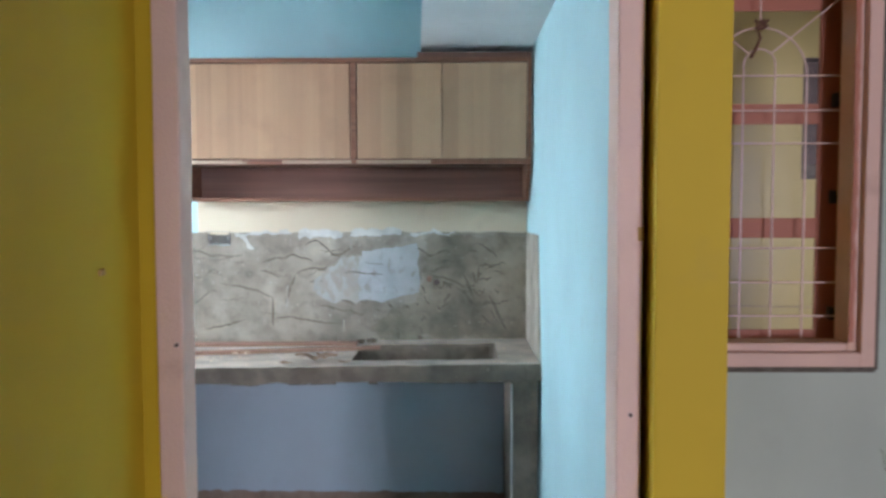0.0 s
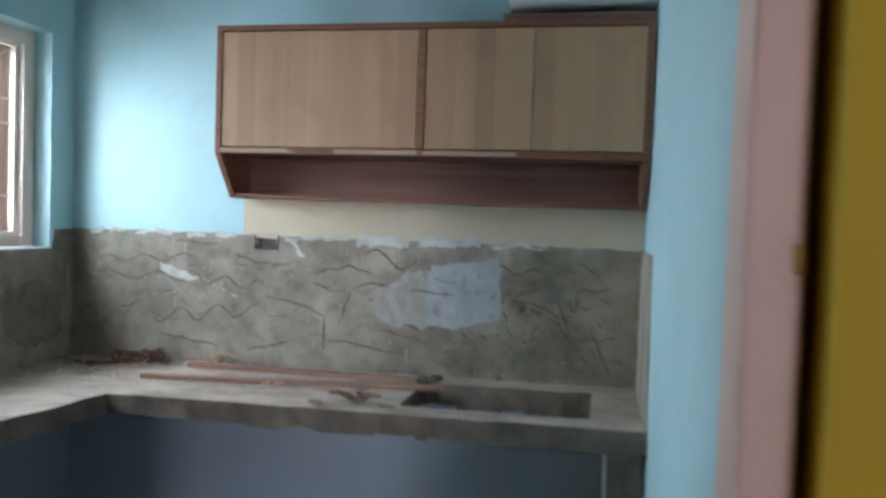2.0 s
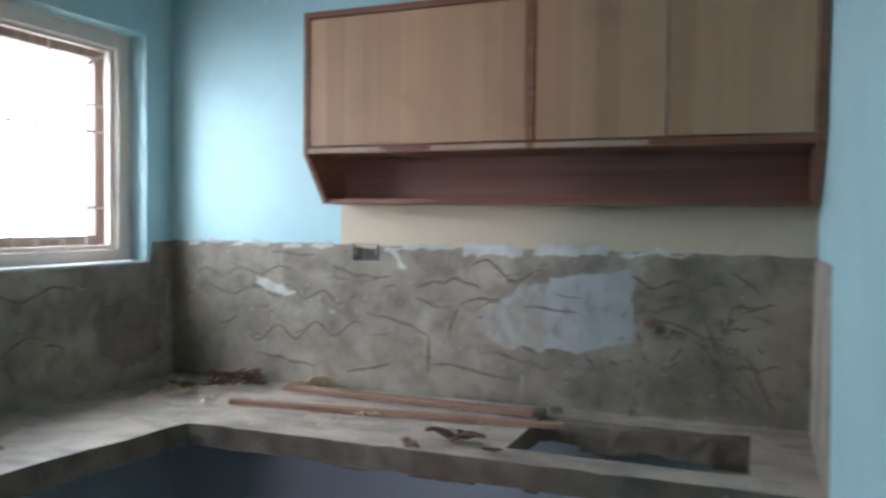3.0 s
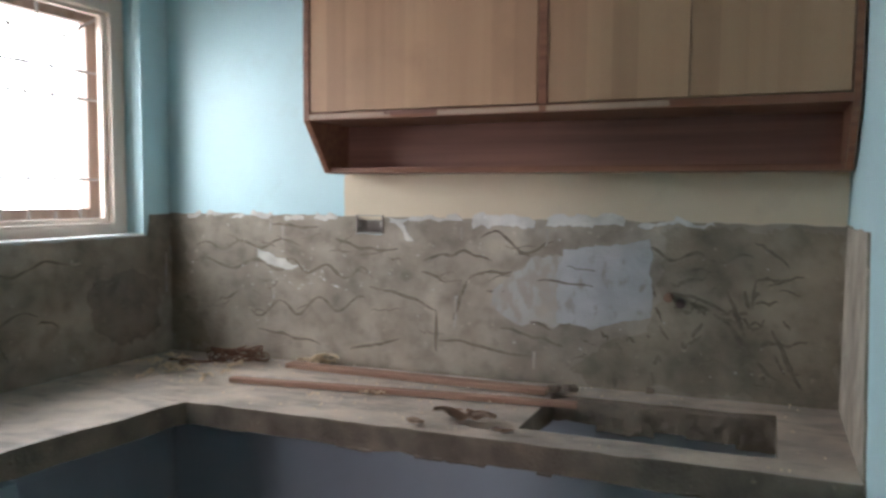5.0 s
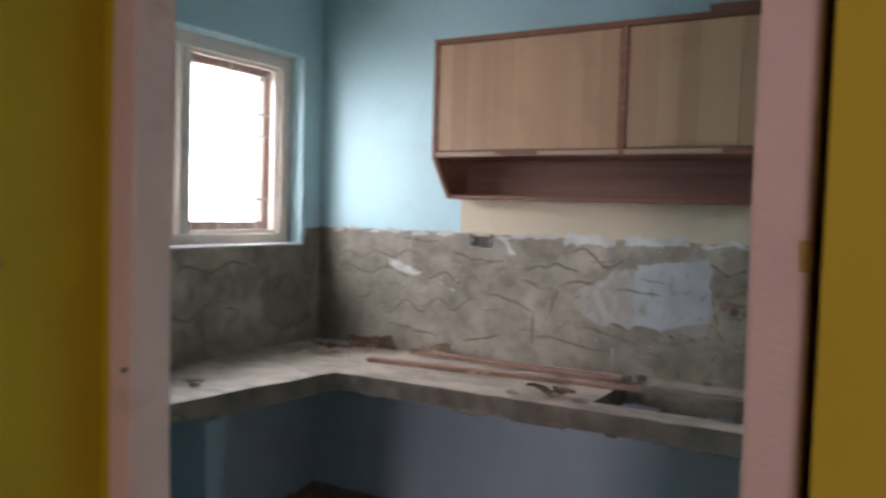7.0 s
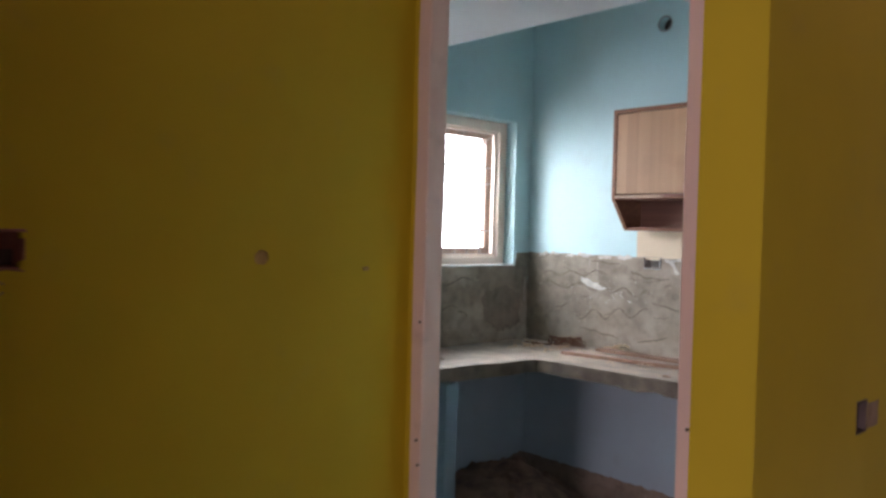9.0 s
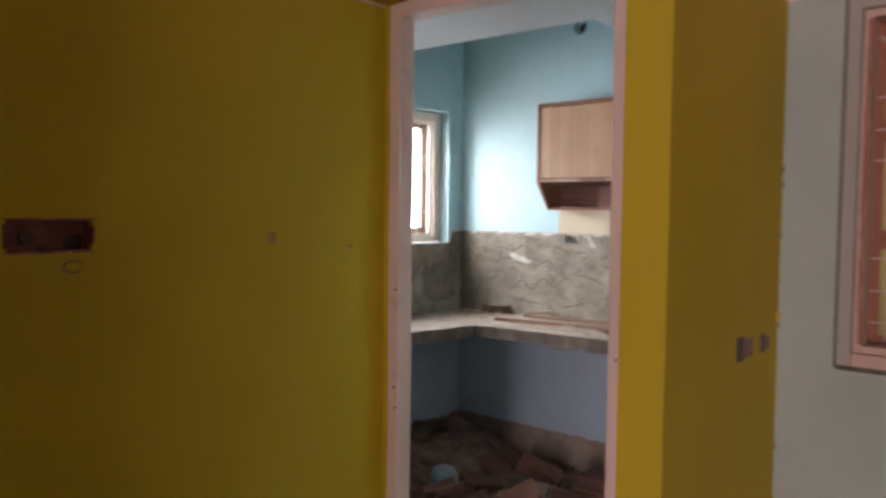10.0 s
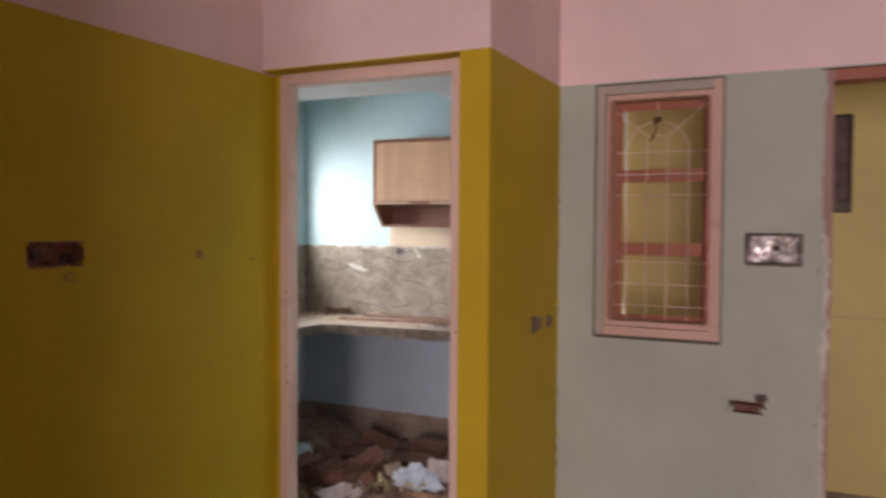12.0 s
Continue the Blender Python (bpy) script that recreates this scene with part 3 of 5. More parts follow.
scratch(-0.256, 1.056, -0.143, 1.024, 0.003, 0.7, seed=20)
scratch(-0.292, 1.013, -0.103, 0.975, 0.004, 0.7, seed=21)
scratch(0.104, 1.25, 0.391, 1.237, 0.02, 2.4, seed=22)
scratch(0.397, 1.285, 0.479, 1.228, 0.01, 0.5, seed=23)
scratch(0.395, 1.118, 0.40, 1.185, 0.0, 0.5, seed=24)
scratch(0.40, 1.187, 0.474, 1.187, 0.008, 0.5, seed=25)
scratch(0.184, 1.145, 0.34, 1.10, 0.012, 0.5, seed=26)
scratch(0.10, 1.19, 0.15, 1.13, 0.008, 0.5, thick=0.006, seed=28)
scratch(0.30, 1.10, 0.46, 0.93, 0.012, 1.0, thick=0.006, seed=29)
scratch(0.33, 1.16, 0.38, 1.04, 0.006, 0.8, thick=0.005, seed=30)
scratch(0.44, 1.06, 0.52, 0.91, 0.01, 1.0, thick=0.006, seed=31)
scratch(0.227, 1.207, 0.293, 1.202, 0.008, 0.5, seed=27)
for k, (a, z0, b, z1, r, w) in enumerate(((2.62, 1.17, 2.97, 1.19, 0.024, 1.6), (2.36, 1.20, 2.60, 1.205, 0.008, 1.0), (2.34, 1.03, 2.50, 0.98, 0.045, 0.6), (2.50, 0.99, 2.86, 1.04, 0.035, 1.5), (2.40, 0.95, 2.58, 0.97, 0.02, 0.7), (2.72, 0.98, 2.76, 0.92, 0.012, 0.5), (2.34, 1.13, 2.44, 1.13, 0.004, 0.6), (2.86, 1.02, 2.93, 1.00, 0.012, 0.6), (2.0, 1.12, 2.3, 1.15, 0.02, 2.0), (1.8, 1.0, 2.25, 1.0, 0.025, 2.0))):
    scratch(a, z0, b, z1, r, w, "x", -1.536, render_west, 0.004, 40 + k)


rng = random.Random(12)
for k in range(34):
    u, z, ln = rng.uniform(-1.4, 0.5), rng.uniform(0.92, 1.29), rng.uniform(0.03, 0.11)
    scratch(u, z, u + ln, z + rng.uniform(-0.03, 0.03), rng.uniform(-0.008, 0.008), 0.7, thick=rng.uniform(0.0012, 0.0024), seed=60 + k)
for k in range(46):
    u, z, ln = rng.uniform(0.0, 0.5), rng.uniform(0.90, 1.2), rng.uniform(0.02, 0.09)
    if u > 0.14 or z < 1.04:
        scratch(u, z, u + ln * rng.choice((0.25, 0.6, 1.0)), z + rng.uniform(-0.05, 0.05), rng.uniform(-0.012, 0.012), rng.uniform(0.5, 1.2), thick=rng.uniform(0.002, 0.0062), seed=160 + k)
bm = bmesh.new()
for k in range(110):
    cx, cz = (rng.gauss(-1.02, 0.12), rng.gauss(1.13, 0.035)) if k < 60 else (rng.uniform(-1.45, 0.5), rng.uniform(0.9, 1.31))
    s = rng.uniform(0.001, 0.0035)
    bmesh.ops.create_icosphere(bm, subdivisions=1, radius=s, matrix=Matrix.Translation((cx, 3.4075, cz)) @ Matrix.Diagonal((1.0, 0.35, rng.uniform(0.6, 1.6), 1)))
tagged(part("putty_fleck", bm, SMEAR, render_back, "white putty flecks"), kind="stuff")


# ---- doors and windows ----
def door_frame(name, axis, plane, depth, u0, u1, top, face, mat, label):
    """Two posts and a head round a doorway, with a rebate."""
    root = tagged(empty(name), label, kind="structure")
    for part_name, a, b, c, d in (("post", u0, u0 + face, 0.0, top), ("post", u1 - face, u1, 0.0, top), ("head", u0 + face, u1 - face, top - face, top)):
        bm = box(plane, plane + depth, a, b, c, d, 0.004) if axis == "x" else box(a, b, plane, plane + depth, c, d, 0.004)
        part(part_name, bm, mat, root)
    return root


kitchen_frame = tagged(empty("door_1"), "pale pink primed wooden door frame without a leaf", kind="structure")
for name, a, b, front, c, d in (("post", -0.236, -0.19, 1.43, 0.0, 2.108), ("post", 0.572, 0.617, 1.406, 0.0, 2.108), ("head", -0.19, 0.572, 1.42, 2.062, 2.108)):
    bm = box(a, b, front, 1.495, c, d, 0.004)
    bmesh.ops.subdivide_edges(bm, edges=[e for e in bm.edges if e.calc_length() > 0.3], cuts=24)
    for v in bm.verts:
        v.co.y += 0.004 * noise.noise(v.co * 5)
        if 0.0 < v.co.z < 2.0 and -0.2 < v.co.x < 0.6:
            v.co.x += 0.003 * noise.noise(v.co * 4)
    part(name, bm, FRAME_PINK, kitchen_frame)
for u, z in ((-0.200, 1.198), (-0.204, 0.879), (-0.196, 0.814), (0.598, 1.08)):
    part("nail_hole", tube([(u, 1.424 if u < 0 else 1.402, z), (u, 1.44, z)], 0.0035, 8), BOX_DARK, kitchen_frame, "dark nail hole")
# filler strip with the gap's shade put into its dark colour
part("gap_filler", box(0.6172, 0.6263, 1.446, 1.494, 0.0, 2.106), GAP, kitchen_frame, "dark filler strip in the gap beside the post")
part("paint_blot", rough_box(0.6085, 0.6185, 1.403, 1.409, 1.384, 1.408, 3, 0.003, 0.001), OCHRE, kitchen_frame, "ochre paint blot")

west_frame = door_frame("door_2", "x", -0.335, 0.085, -0.80, 0.105, 2.085, 0.06, FRAME_PINK, "pale pink door frame with a red primer edge")
part("primer_edge", box(-0.268, -0.244, 0.106, 0.152, 0.0, 2.10, 0.003), RED_OXIDE, west_frame, "orange-red primed edge strip")
part("leaf", box(-0.32, -0.285, -0.738, 0.043, 0.01, 2.02, 0.003), TERRACOTTA, west_frame, "closed terracotta door leaf")

north_frame = tagged(empty("door_3"), "rough red-brown door frame with ragged plaster edges", kind="structure")
part("post", rough_box(1.824, 1.868, 2.215, 2.34, 0.0, 2.111, 6, 0.004, 0.004, 20), DUSTY_RED, north_frame)
part("post", rough_box(2.572, 2.618, 2.215, 2.34, 0.0, 2.111, 6, 0.004, 0.004, 20), DUSTY_RED, north_frame)
part("head", rough_box(1.868, 2.572, 2.215, 2.34, 2.066, 2.111, 6, 0.003, 0.004, 20), TERRACOTTA, north_frame)
ragged("y", 2.2155, -0.012, [(1.818, 0.0), (1.832, 0.0), (1.836, 0.9), (1.844, 1.3), (1.832, 1.7), (1.84, 2.11), (1.818, 2.11)], GREY, "plaster_edge", north_frame, "ragged greige plaster edge", 0.011, 0.012, 50)
ragged("y", 2.2145, -0.008, [(1.828, 0.0), (1.860, 0.0), (1.856, 0.7), (1.863, 1.36), (1.846, 1.47), (1.828, 1.47)], SMEAR, "bare_plaster_edge", north_frame, "broken pale plaster edge", 0.012, 0.012, 51)


def grill(parent, at, us, zs, u0, u1, z0, z1, axis, mat, thick):
    """A welded bar grill with a double arch at the top; us are the uprights, zs the cross bars."""
    put = (lambda u, z, d=0.0: (at + d, u, z)) if axis == "x" else (lambda u, z, d=0.0: (u, at + d, z))
    mid, half, spring = (us[0] + us[-1]) / 2, (us[-1] - us[0]) / 2, zs[0]
    small = (us[-2] - us[1]) / 2
    for u in us:
        part("upright_bar", tube([put(u, z0), put(u, spring + (0.03 if us[0] < u < us[-1] else 0.0))], thick, 6), mat, parent)
    for z in zs:
        part("cross_bar", tube([put(u0, z, thick), put(u1, z, thick)], thick, 6), mat, parent)
    for r, h in ((half, spring), (small, spring + 0.03)):
        part("arch_bar", tube([put(mid + r * math.cos(math.pi * k / 20), h + r * math.sin(math.pi * k / 20)) for k in range(21)], thick, 6), mat, parent)
    part("crown_bar", tube([put(mid, spring + half), put(mid, z1)], thick, 6), mat, parent)
    for s in (-1, 1):
        part("brace_bar", tube([put(mid + s * small * 0.75, spring + 0.03 + small * 0.75), put(mid + s * (u1 - mid), z1 - 0.012)], thick, 6), mat, parent)


# inner window in the greige wall: deep frame, grill, closed glazed shutter behind it
w = tagged(empty("window_1"), "pale pink inner window with a bar grill and terracotta shutter", kind="structure")
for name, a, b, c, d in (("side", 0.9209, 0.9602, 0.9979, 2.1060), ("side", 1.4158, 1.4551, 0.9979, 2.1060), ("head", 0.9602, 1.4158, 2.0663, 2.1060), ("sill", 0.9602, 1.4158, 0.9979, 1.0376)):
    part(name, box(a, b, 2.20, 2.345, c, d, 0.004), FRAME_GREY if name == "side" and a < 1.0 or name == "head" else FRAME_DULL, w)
for name, a, b, c, d in (("bead", 0.9602, 0.9857, 1.0376, 2.0663), ("bead", 1.3903, 1.4158, 1.0376, 2.0663), ("bead", 0.9857, 1.3903, 2.0425, 2.0663), ("bead", 0.9857, 1.3903, 1.0376, 1.0615)):
    part(name, box(a, b, 2.222, 2.305, c, d, 0.005), FRAME_DULL, w, "pink inner bead")
for name, a, b, c, d in (("gap_side", 0.9145, 0.9214, 0.9910, 2.1120), ("gap_side", 1.4546, 1.4615, 0.9910, 2.1120), ("gap_head", 0.9214, 1.4546, 2.1055, 2.1120), ("gap_sill", 0.9214, 1.4546, 0.9840, 0.9984)):
    part(name, box(a, b, 2.1985, 2.209, c, d), GAP, w, "dark rough gap round the frame")
grill(w, 2.318, (1.032, 1.122, 1.212, 1.303), (1.817, 1.718, 1.624, 1.322, 1.222, 1.124), 0.975, 1.400, 1.052, 2.052, "y", GRILL_PINK, 0.0028)
for a, b, k in ((0.9730, 0.9849, 60), (1.3911, 1.4040, 61)):
    ragged("y", 2.222, -0.002, [(a, 1.065), (b, 1.065), (b, 2.038), (a, 2.038)], TERRACOTTA, "paint_edge", w, "uneven terracotta paint edge", 0.005, 0.012, k)
shutter = part("shutter", box(0.936, 1.001, 2.358, 2.367, 1.012, 2.09, 0.002), TERRACOTTA, w, "closed terracotta shutter stile")
part("shutter_stile", box(1.358, 1.44, 2.358, 2.367, 1.012, 2.09, 0.002), TERRACOTTA, shutter)
for z0, z1 in ((1.012, 1.078), (1.350, 1.409), (1.683, 1.742), (2.010, 2.09)):
    part("shutter_rail", box(1.001, 1.358, 2.358, 2.3665, z0, z1, 0.002), TERRACOTTA, shutter)
for z0, z1 in ((1.078, 1.350), (1.409, 1.683), (1.742, 2.010)):
    pane = part("pane", box(0.997, 1.362, 2.3605, 2.3635, z0 - 0.004, z1 + 0.004), GLASS, shutter, "clear glass pane")
    pane.visible_shadow = False
knot = part("wire_knot", tube([(1.168 + 0.02 * math.sin(k * 2.1), 2.308, 1.958 + 0.015 * math.cos(k * 1.7)) for k in range(12)] + [(1.163, 2.306, 1.92), (1.15, 2.305, 1.89), (1.138, 2.305, 1.865)], 0.005, 6), COIR, w, "knotted brown wire")
for z in (1.47, 1.75, 1.13):
    part("latch", rough_box(1.388, 1.406, 2.326, 2.352, z - 0.02, z + 0.02, 1, 0.002, 0.004), BLACK, shutter, "small dark latch")

# kitchen window: two lights, wooden frame, casements and grill
w = tagged(empty("window_2"), "two-light wooden kitchen window with bar grill", kind="structure")
for name, a, b, c, d in (("side", 2.157, 2.225, 1.257, 2.053), ("side", 3.220, 3.285, 1.259, 2.054), ("mullion", 2.688, 2.742, 1.306, 1.998), ("head", 2.225, 3.220, 1.998, 2.054), ("sill", 2.225, 3.220, 1.259, 1.306)):
    part(name, box(-1.670, -1.612, a, b, c, d, 0.005), WINDOW_CREAM, w)
part("sill_edge", rough_box(-1.612, -1.535, 2.158, 3.285, 1.2575, 1.265, 4, 0.002, 0.002), PUTTY, w, "white plastered sill edge")
for a, b in ((2.225, 2.688), (2.742, 3.220)):
    for name, c, d, e, f in (("bead", a, a + 0.02, 1.306, 1.998), ("bead", b - 0.02, b, 1.306, 1.998), ("bead", a + 0.02, b - 0.02, 1.984, 1.998), ("bead", a + 0.02, b - 0.02, 1.306, 1.320)):
        part(name, box(-1.645, -1.625, c, d, e, f, 0.003), WINDOW_CREAM, w)
    for name, c, d, e, f in (("moulding", a - 0.009, a - 0.001, 1.297, 2.007), ("moulding", b + 0.001, b + 0.009, 1.297, 2.007), ("moulding", a - 0.001, b + 0.001, 1.999, 2.007), ("moulding", a - 0.001, b + 0.001, 1.297, 1.305)):
        part(name, box(-1.6125, -1.606, c, d, e, f, 0.002), WINDOW_CREAM, w)
    st = (b - a) / 5
    grill(w, -1.652, tuple(a + st * k for k in (1, 2, 3, 4)), (1.797, 1.708, 1.447), a + 0.002, b - 0.002, 1.31, 1.997, "x", GRILL_GREY, 0.0042)
    casement = part("casement", box(-1.712, -1.674, a - 0.012, a + 0.035, 1.30, 2.01, 0.003), CASEMENT, w, "red-brown wooden casement")
    part("casement_stile", box(-1.712, -1.674, b - (0.037 if a > 2.5 else 0.035), b + 0.012, 1.30, 2.01, 0.003), CASEMENT, casement)
    part("casement_rail", box(-1.712, -1.674, a + 0.035, b - 0.035, 1.30, 1.352, 0.003), CASEMENT, casement)
    part("casement_rail", box(-1.712, -1.674, a + 0.035, b - 0.035, 1.962, 2.01, 0.003), CASEMENT, casement)
    pane = part("pane", box(-1.695, -1.691, a + 0.03, b - 0.03, 1.348, 1.966), GLASS, casement, "clear glass pane")
    pane.visible_shadow = False
    for u, z in ((2.642, 1.575), (2.642, 1.43)) if a < 2.5 else ((2.746, 1.575),):
        part("latch", rough_box(-1.672, -1.648, u, u + 0.022, z - 0.018, z + 0.018, 1, 0.002, 0.004), BLACK, casement, "small dark latch")

# ---- recesses and fittings in the walls ----
hole = tagged(empty("exhaust_hole"), "round exhaust hole with a grey pipe sleeve in the wall", "vent hole")
bm, n = bmesh.new(), 32
ring = [(0.036 * math.cos(2 * math.pi * k / n), 0.036 * math.sin(2 * math.pi * k / n)) for k in range(n)]
edge = [(0.047 * max(-1, min(1, 1.5 * math.cos(2 * math.pi * k / n))), 0.047 * max(-1, min(1, 1.5 * math.sin(2 * math.pi * k / n)))) for k in range(n)]
rows = [[bm.verts.new((-0.707 + x, d, 2.48 + z)) for x, z in r] for r, d in ((edge, 3.413), (ring, 3.413), (ring, 3.47))]
for a, b in zip(rows, rows[1:]):
    for k in range(n):
        bm.faces.new((a[k], a[(k + 1) % n], b[(k + 1) % n], b[k]))
part("plaster_collar", bm, BLUE, hole)
part("pipe_sleeve", tube([(-0.707 + 0.036 * math.cos(2 * math.pi * k / n), 3.411, 2.48 + 0.036 * math.sin(2 * math.pi * k / n)) for k in range(n)], 0.004, 6, True), PVC, hole, "grey pipe rim")
# black plate closes the sleeve, with the hole's shade in its colour
part("pipe_back", box(-0.747, -0.667, 3.466, 3.472, 2.44, 2.52), BLACK, hole, "black plate in place of the pipe's shaded inside")


def wall_box(name, axis, front, back_, u0, u1, z0, z1, mat, label, category, lip=0.003):
    """An open metal or brick-lined box set into a wall: back plate and four sides."""
    root = tagged(empty(name), label, category)
    t = lip

    def piece(part_name, a, b, c, d, near, far):
        lo_, hi_ = min(near, far), max(near, far)
        bm = box(lo_, hi_, a, b, c, d) if axis == "x" else box(a, b, lo_, hi_, c, d)
        return part(part_name, bm, mat, root)

    s = 1 if back_ > front else -1
    piece("back_plate", u0 + t, u1 - t, z0 + t, z1 - t, back_ - s * 0.004, back_ - s * 0.001)
    piece("side_plate", u0 + 0.0005, u0 + t, z0 + 0.0005, z1 - 0.0005, front, back_ - s * 0.001)
    piece("side_plate", u1 - t, u1 - 0.0005, z0 + 0.0005, z1 - 0.0005, front, back_ - s * 0.001)
    piece("side_plate", u0 + t, u1 - t, z0 + 0.0005, z0 + t, front, back_ - s * 0.001)
    piece("side_plate", u0 + t, u1 - t, z1 - t, z1 - 0.0005, front, back_ - s * 0.001)
    return root


sock = wall_box("socket_box", "y", 3.404, 3.472, -0.778, -0.684, 1.281, 1.34, BOX_METAL, "empty grey metal socket box in the cement wall", "socket box")
for u in (-0.77, -0.692):
    part("screw_tab", box(u - 0.004, u + 0.004, 3.412, 3.415, 1.303, 1.318, 0.001), FOIL, sock, "bright screw tab")
west = wall_box("switch_recess", "x", -0.272, -0.328, 0.288, 0.488, 1.350, 1.422, BRICK_RECESS, "brick-red empty switch recess in the yellow wall", "switch recess")
part("conduit_end", tube([(-0.327, 0.352, 1.382), (-0.308, 0.352, 1.382)], 0.015, 14), BOX_DARK, west, "dark conduit end")
part("knockout", rough_box(-0.327, -0.316, 0.440, 0.478, 1.354, 1.386, 3, 0.003, 0.002, 40), BOX_DARK, west, "dark broken corner")
for z0, z1 in ((1.345, 1.352), (1.420, 1.426)):
    part("mortar_rim", rough_box(-0.284, -0.2685, 0.289, 0.487, z0, z1, 6, 0.004, 0.002, 40, z0), BRICK_RECESS, west, "chipped plaster rim")
plug = turned([(0.0005, 0.0), (0.018, 0.0), (0.017, 0.003), (0.011, 0.006), (0.0005, 0.0065)], 20)
jitter(plug, 0.004, 60)
tagged(part("wall_plug", plug, OCHRE, smooth=True, where=pose(-0.271, 0.989, 1.369, 0, 90, 0)), "brown wall plug stub in the yellow wall", "wall plug")
tagged(part("nail_stub", rough_box(-0.2715, -0.2655, 1.284, 1.302, 1.334, 1.344, 2, 0.002, 0.001, 60), OCHRE), "small brown nail stub in the yellow wall", "nail")
tagged(part("loose_wire", tube([(-0.266, 0.432 + 0.019 * math.cos(k * 0.62), 1.320 + 0.010 * math.sin(k * 0.62) - 0.0012 * k) for k in range(11)], 0.0016, 6), LEAF), "thin loop of wire on the yellow wall", "wire")
for k, (y0, y1, z0, z1) in enumerate(((1.838, 1.900, 1.030, 1.102), (2.042, 2.082, 1.032, 1.090))):
    s = wall_box("switch_box", "x", 0.7485, 0.684, y0, y1, z0, z1, BOX_DARK, "small dark empty switch box in the yellow pier", "switch box")
    part("bare_plaster", rough_box(0.746, 0.7495, y1 + 0.002, y1 + 0.07 - 0.03 * k, z0 + 0.005, z1 - 0.012, 2, 0.002, 0.001, 40), LEAF, s, "bare brown plaster beside the box")
for k, (a, b, c, d) in enumerate(((0.30, 0.34, 1.352, 1.366), (0.38, 0.43, 1.352, 1.362), (0.40, 0.475, 1.406, 1.419))):
    part("brick_lump", rough_box(-0.326, -0.306, a, b, c, d, 3, 0.005, 0.004, 40, k), BRICK_RECESS, west, "broken brick inside the recess")
for k, (a, b, c, d) in enumerate(((0.286, 0.297, 1.348, 1.360), (0.479, 0.490, 1.348, 1.364), (0.286, 0.294, 1.412, 1.424), (0.480, 0.490, 1.410, 1.424))):
    part("ragged_plaster", rough_box(-0.29, -0.2675, a, b, c, d, 4, 0.005, 0.003, 45, k), YELLOW, west, "ragged yellow plaster corner")
nicks = tagged(empty("plaster_nicks"), "dark chipped nicks along the corner of the yellow pier", "plaster chips")
rng = random.Random(31)
for k in range(22):
    z = rng.uniform(0.25, 1.6)
    h = rng.uniform(0.006, 0.022)
    part("nick", rough_box(0.7465, 0.749 + rng.uniform(0.001, 0.007), 2.198 - rng.uniform(0, 0.01), 2.2045, z, z + h, 1, 0.002, 0.0008, 60, k), LEAF if k % 3 else YELLOW, nicks)
foil = wall_box("junction_box", "y", 2.203, 2.256, 1.560, 1.756, 1.335, 1.452, BOX_DARK, "open metal junction box with crumpled foil in the greige wall", "junction box")
bm = bmesh.new()
bmesh.ops.create_grid(bm, x_segments=18, y_segments=11, size=0.5)
for v in bm.verts:
    u, z = v.co.x, v.co.y
    d = 0.013 * noise.noise(Vector((u * 31, z * 23, 1.2))) + 0.008 * noise.noise(Vector((u * 70, z * 50, 4.2)))
    v.co = Vector((1.658 + u * 0.186 + d * 0.5, 2.222 + d, 1.3935 + z * 0.110 + d * 0.4))
part("foil_sheet", bm, FOIL, foil, "crumpled silver foil")
part("conduit_end", tube([(1.668, 2.25, 1.398), (1.668, 2.208, 1.398)], 0.013, 14), BLACK, foil, "dark conduit end")
for a, b, c, d in ((1.552, 1.764, 1.325, 1.336), (1.552, 1.764, 1.451, 1.459), (1.548, 1.561, 1.330, 1.455), (1.755, 1.764, 1.330, 1.455)):
    part("plaster_rim", rough_box(a, b, 2.2, 2.206, c, d, 6, 0.006, 0.001, 50, a * 9 + c), GAP, foil, "chipped dark rim")
low = wall_box("socket_recess", "y", 2.203, 2.256, 1.492, 1.642, 0.706, 0.763, BRICK_DARK, "ragged dark socket recess chipped into the greige wall", "socket recess")
# raised piece whose dark colour carries the shade of the chipped-out corner
part("chipped_corner", rough_box(1.596, 1.646, 2.200, 2.210, 0.763, 0.793, 4, 0.005, 0.002, 40), BOX_DARK, low, "dark piece in place of the chipped upper corner")
part("chipped_edge", rough_box(1.48, 1.60, 2.200, 2.208, 0.760, 0.766, 6, 0.006, 0.001, 50), GREY, low, "ragged plaster edge")
part("brick_lump", rough_box(1.52, 1.62, 2.215, 2.25, 0.712, 0.742, 4, 0.008, 0.006, 40), BRICK_DARK, low, "broken brick inside")
for k, (a, b, c, d) in enumerate(((1.488, 1.516, 0.702, 0.732), (1.618, 1.646, 0.702, 0.735), (1.488, 1.500, 0.732, 0.766), (1.637, 1.647, 0.735, 0.763))):
    part("ragged_plaster", rough_box(a, b, 2.2005, 2.225, c, d, 4, 0.008, 0.003, 45, k), GREY, low, "ragged plaster edge")
panel = wall_box("meter_recess", "y", 3.598, 3.70, 1.868, 1.995, 1.568, 2.113, BOX_DARK, "tall dark empty meter recess in the yellow side room wall", "meter recess")
part("mortar_ledge", rough_box(1.874, 1.988, 3.63, 3.69, 1.572, 1.635, 4, 0.008, 0.006, 30), CEMENT_DARK, panel, "grey mortar on the ledge")
tagged(part("wall_wire", tube([(1.0, 3.596, 0.995), (1.9, 3.596, 0.985), (2.6, 3.596, 0.992), (3.4, 3.596, 0.98)], 0.004, 6), STRAW), "thin pale wire along the side room wall", "wire")


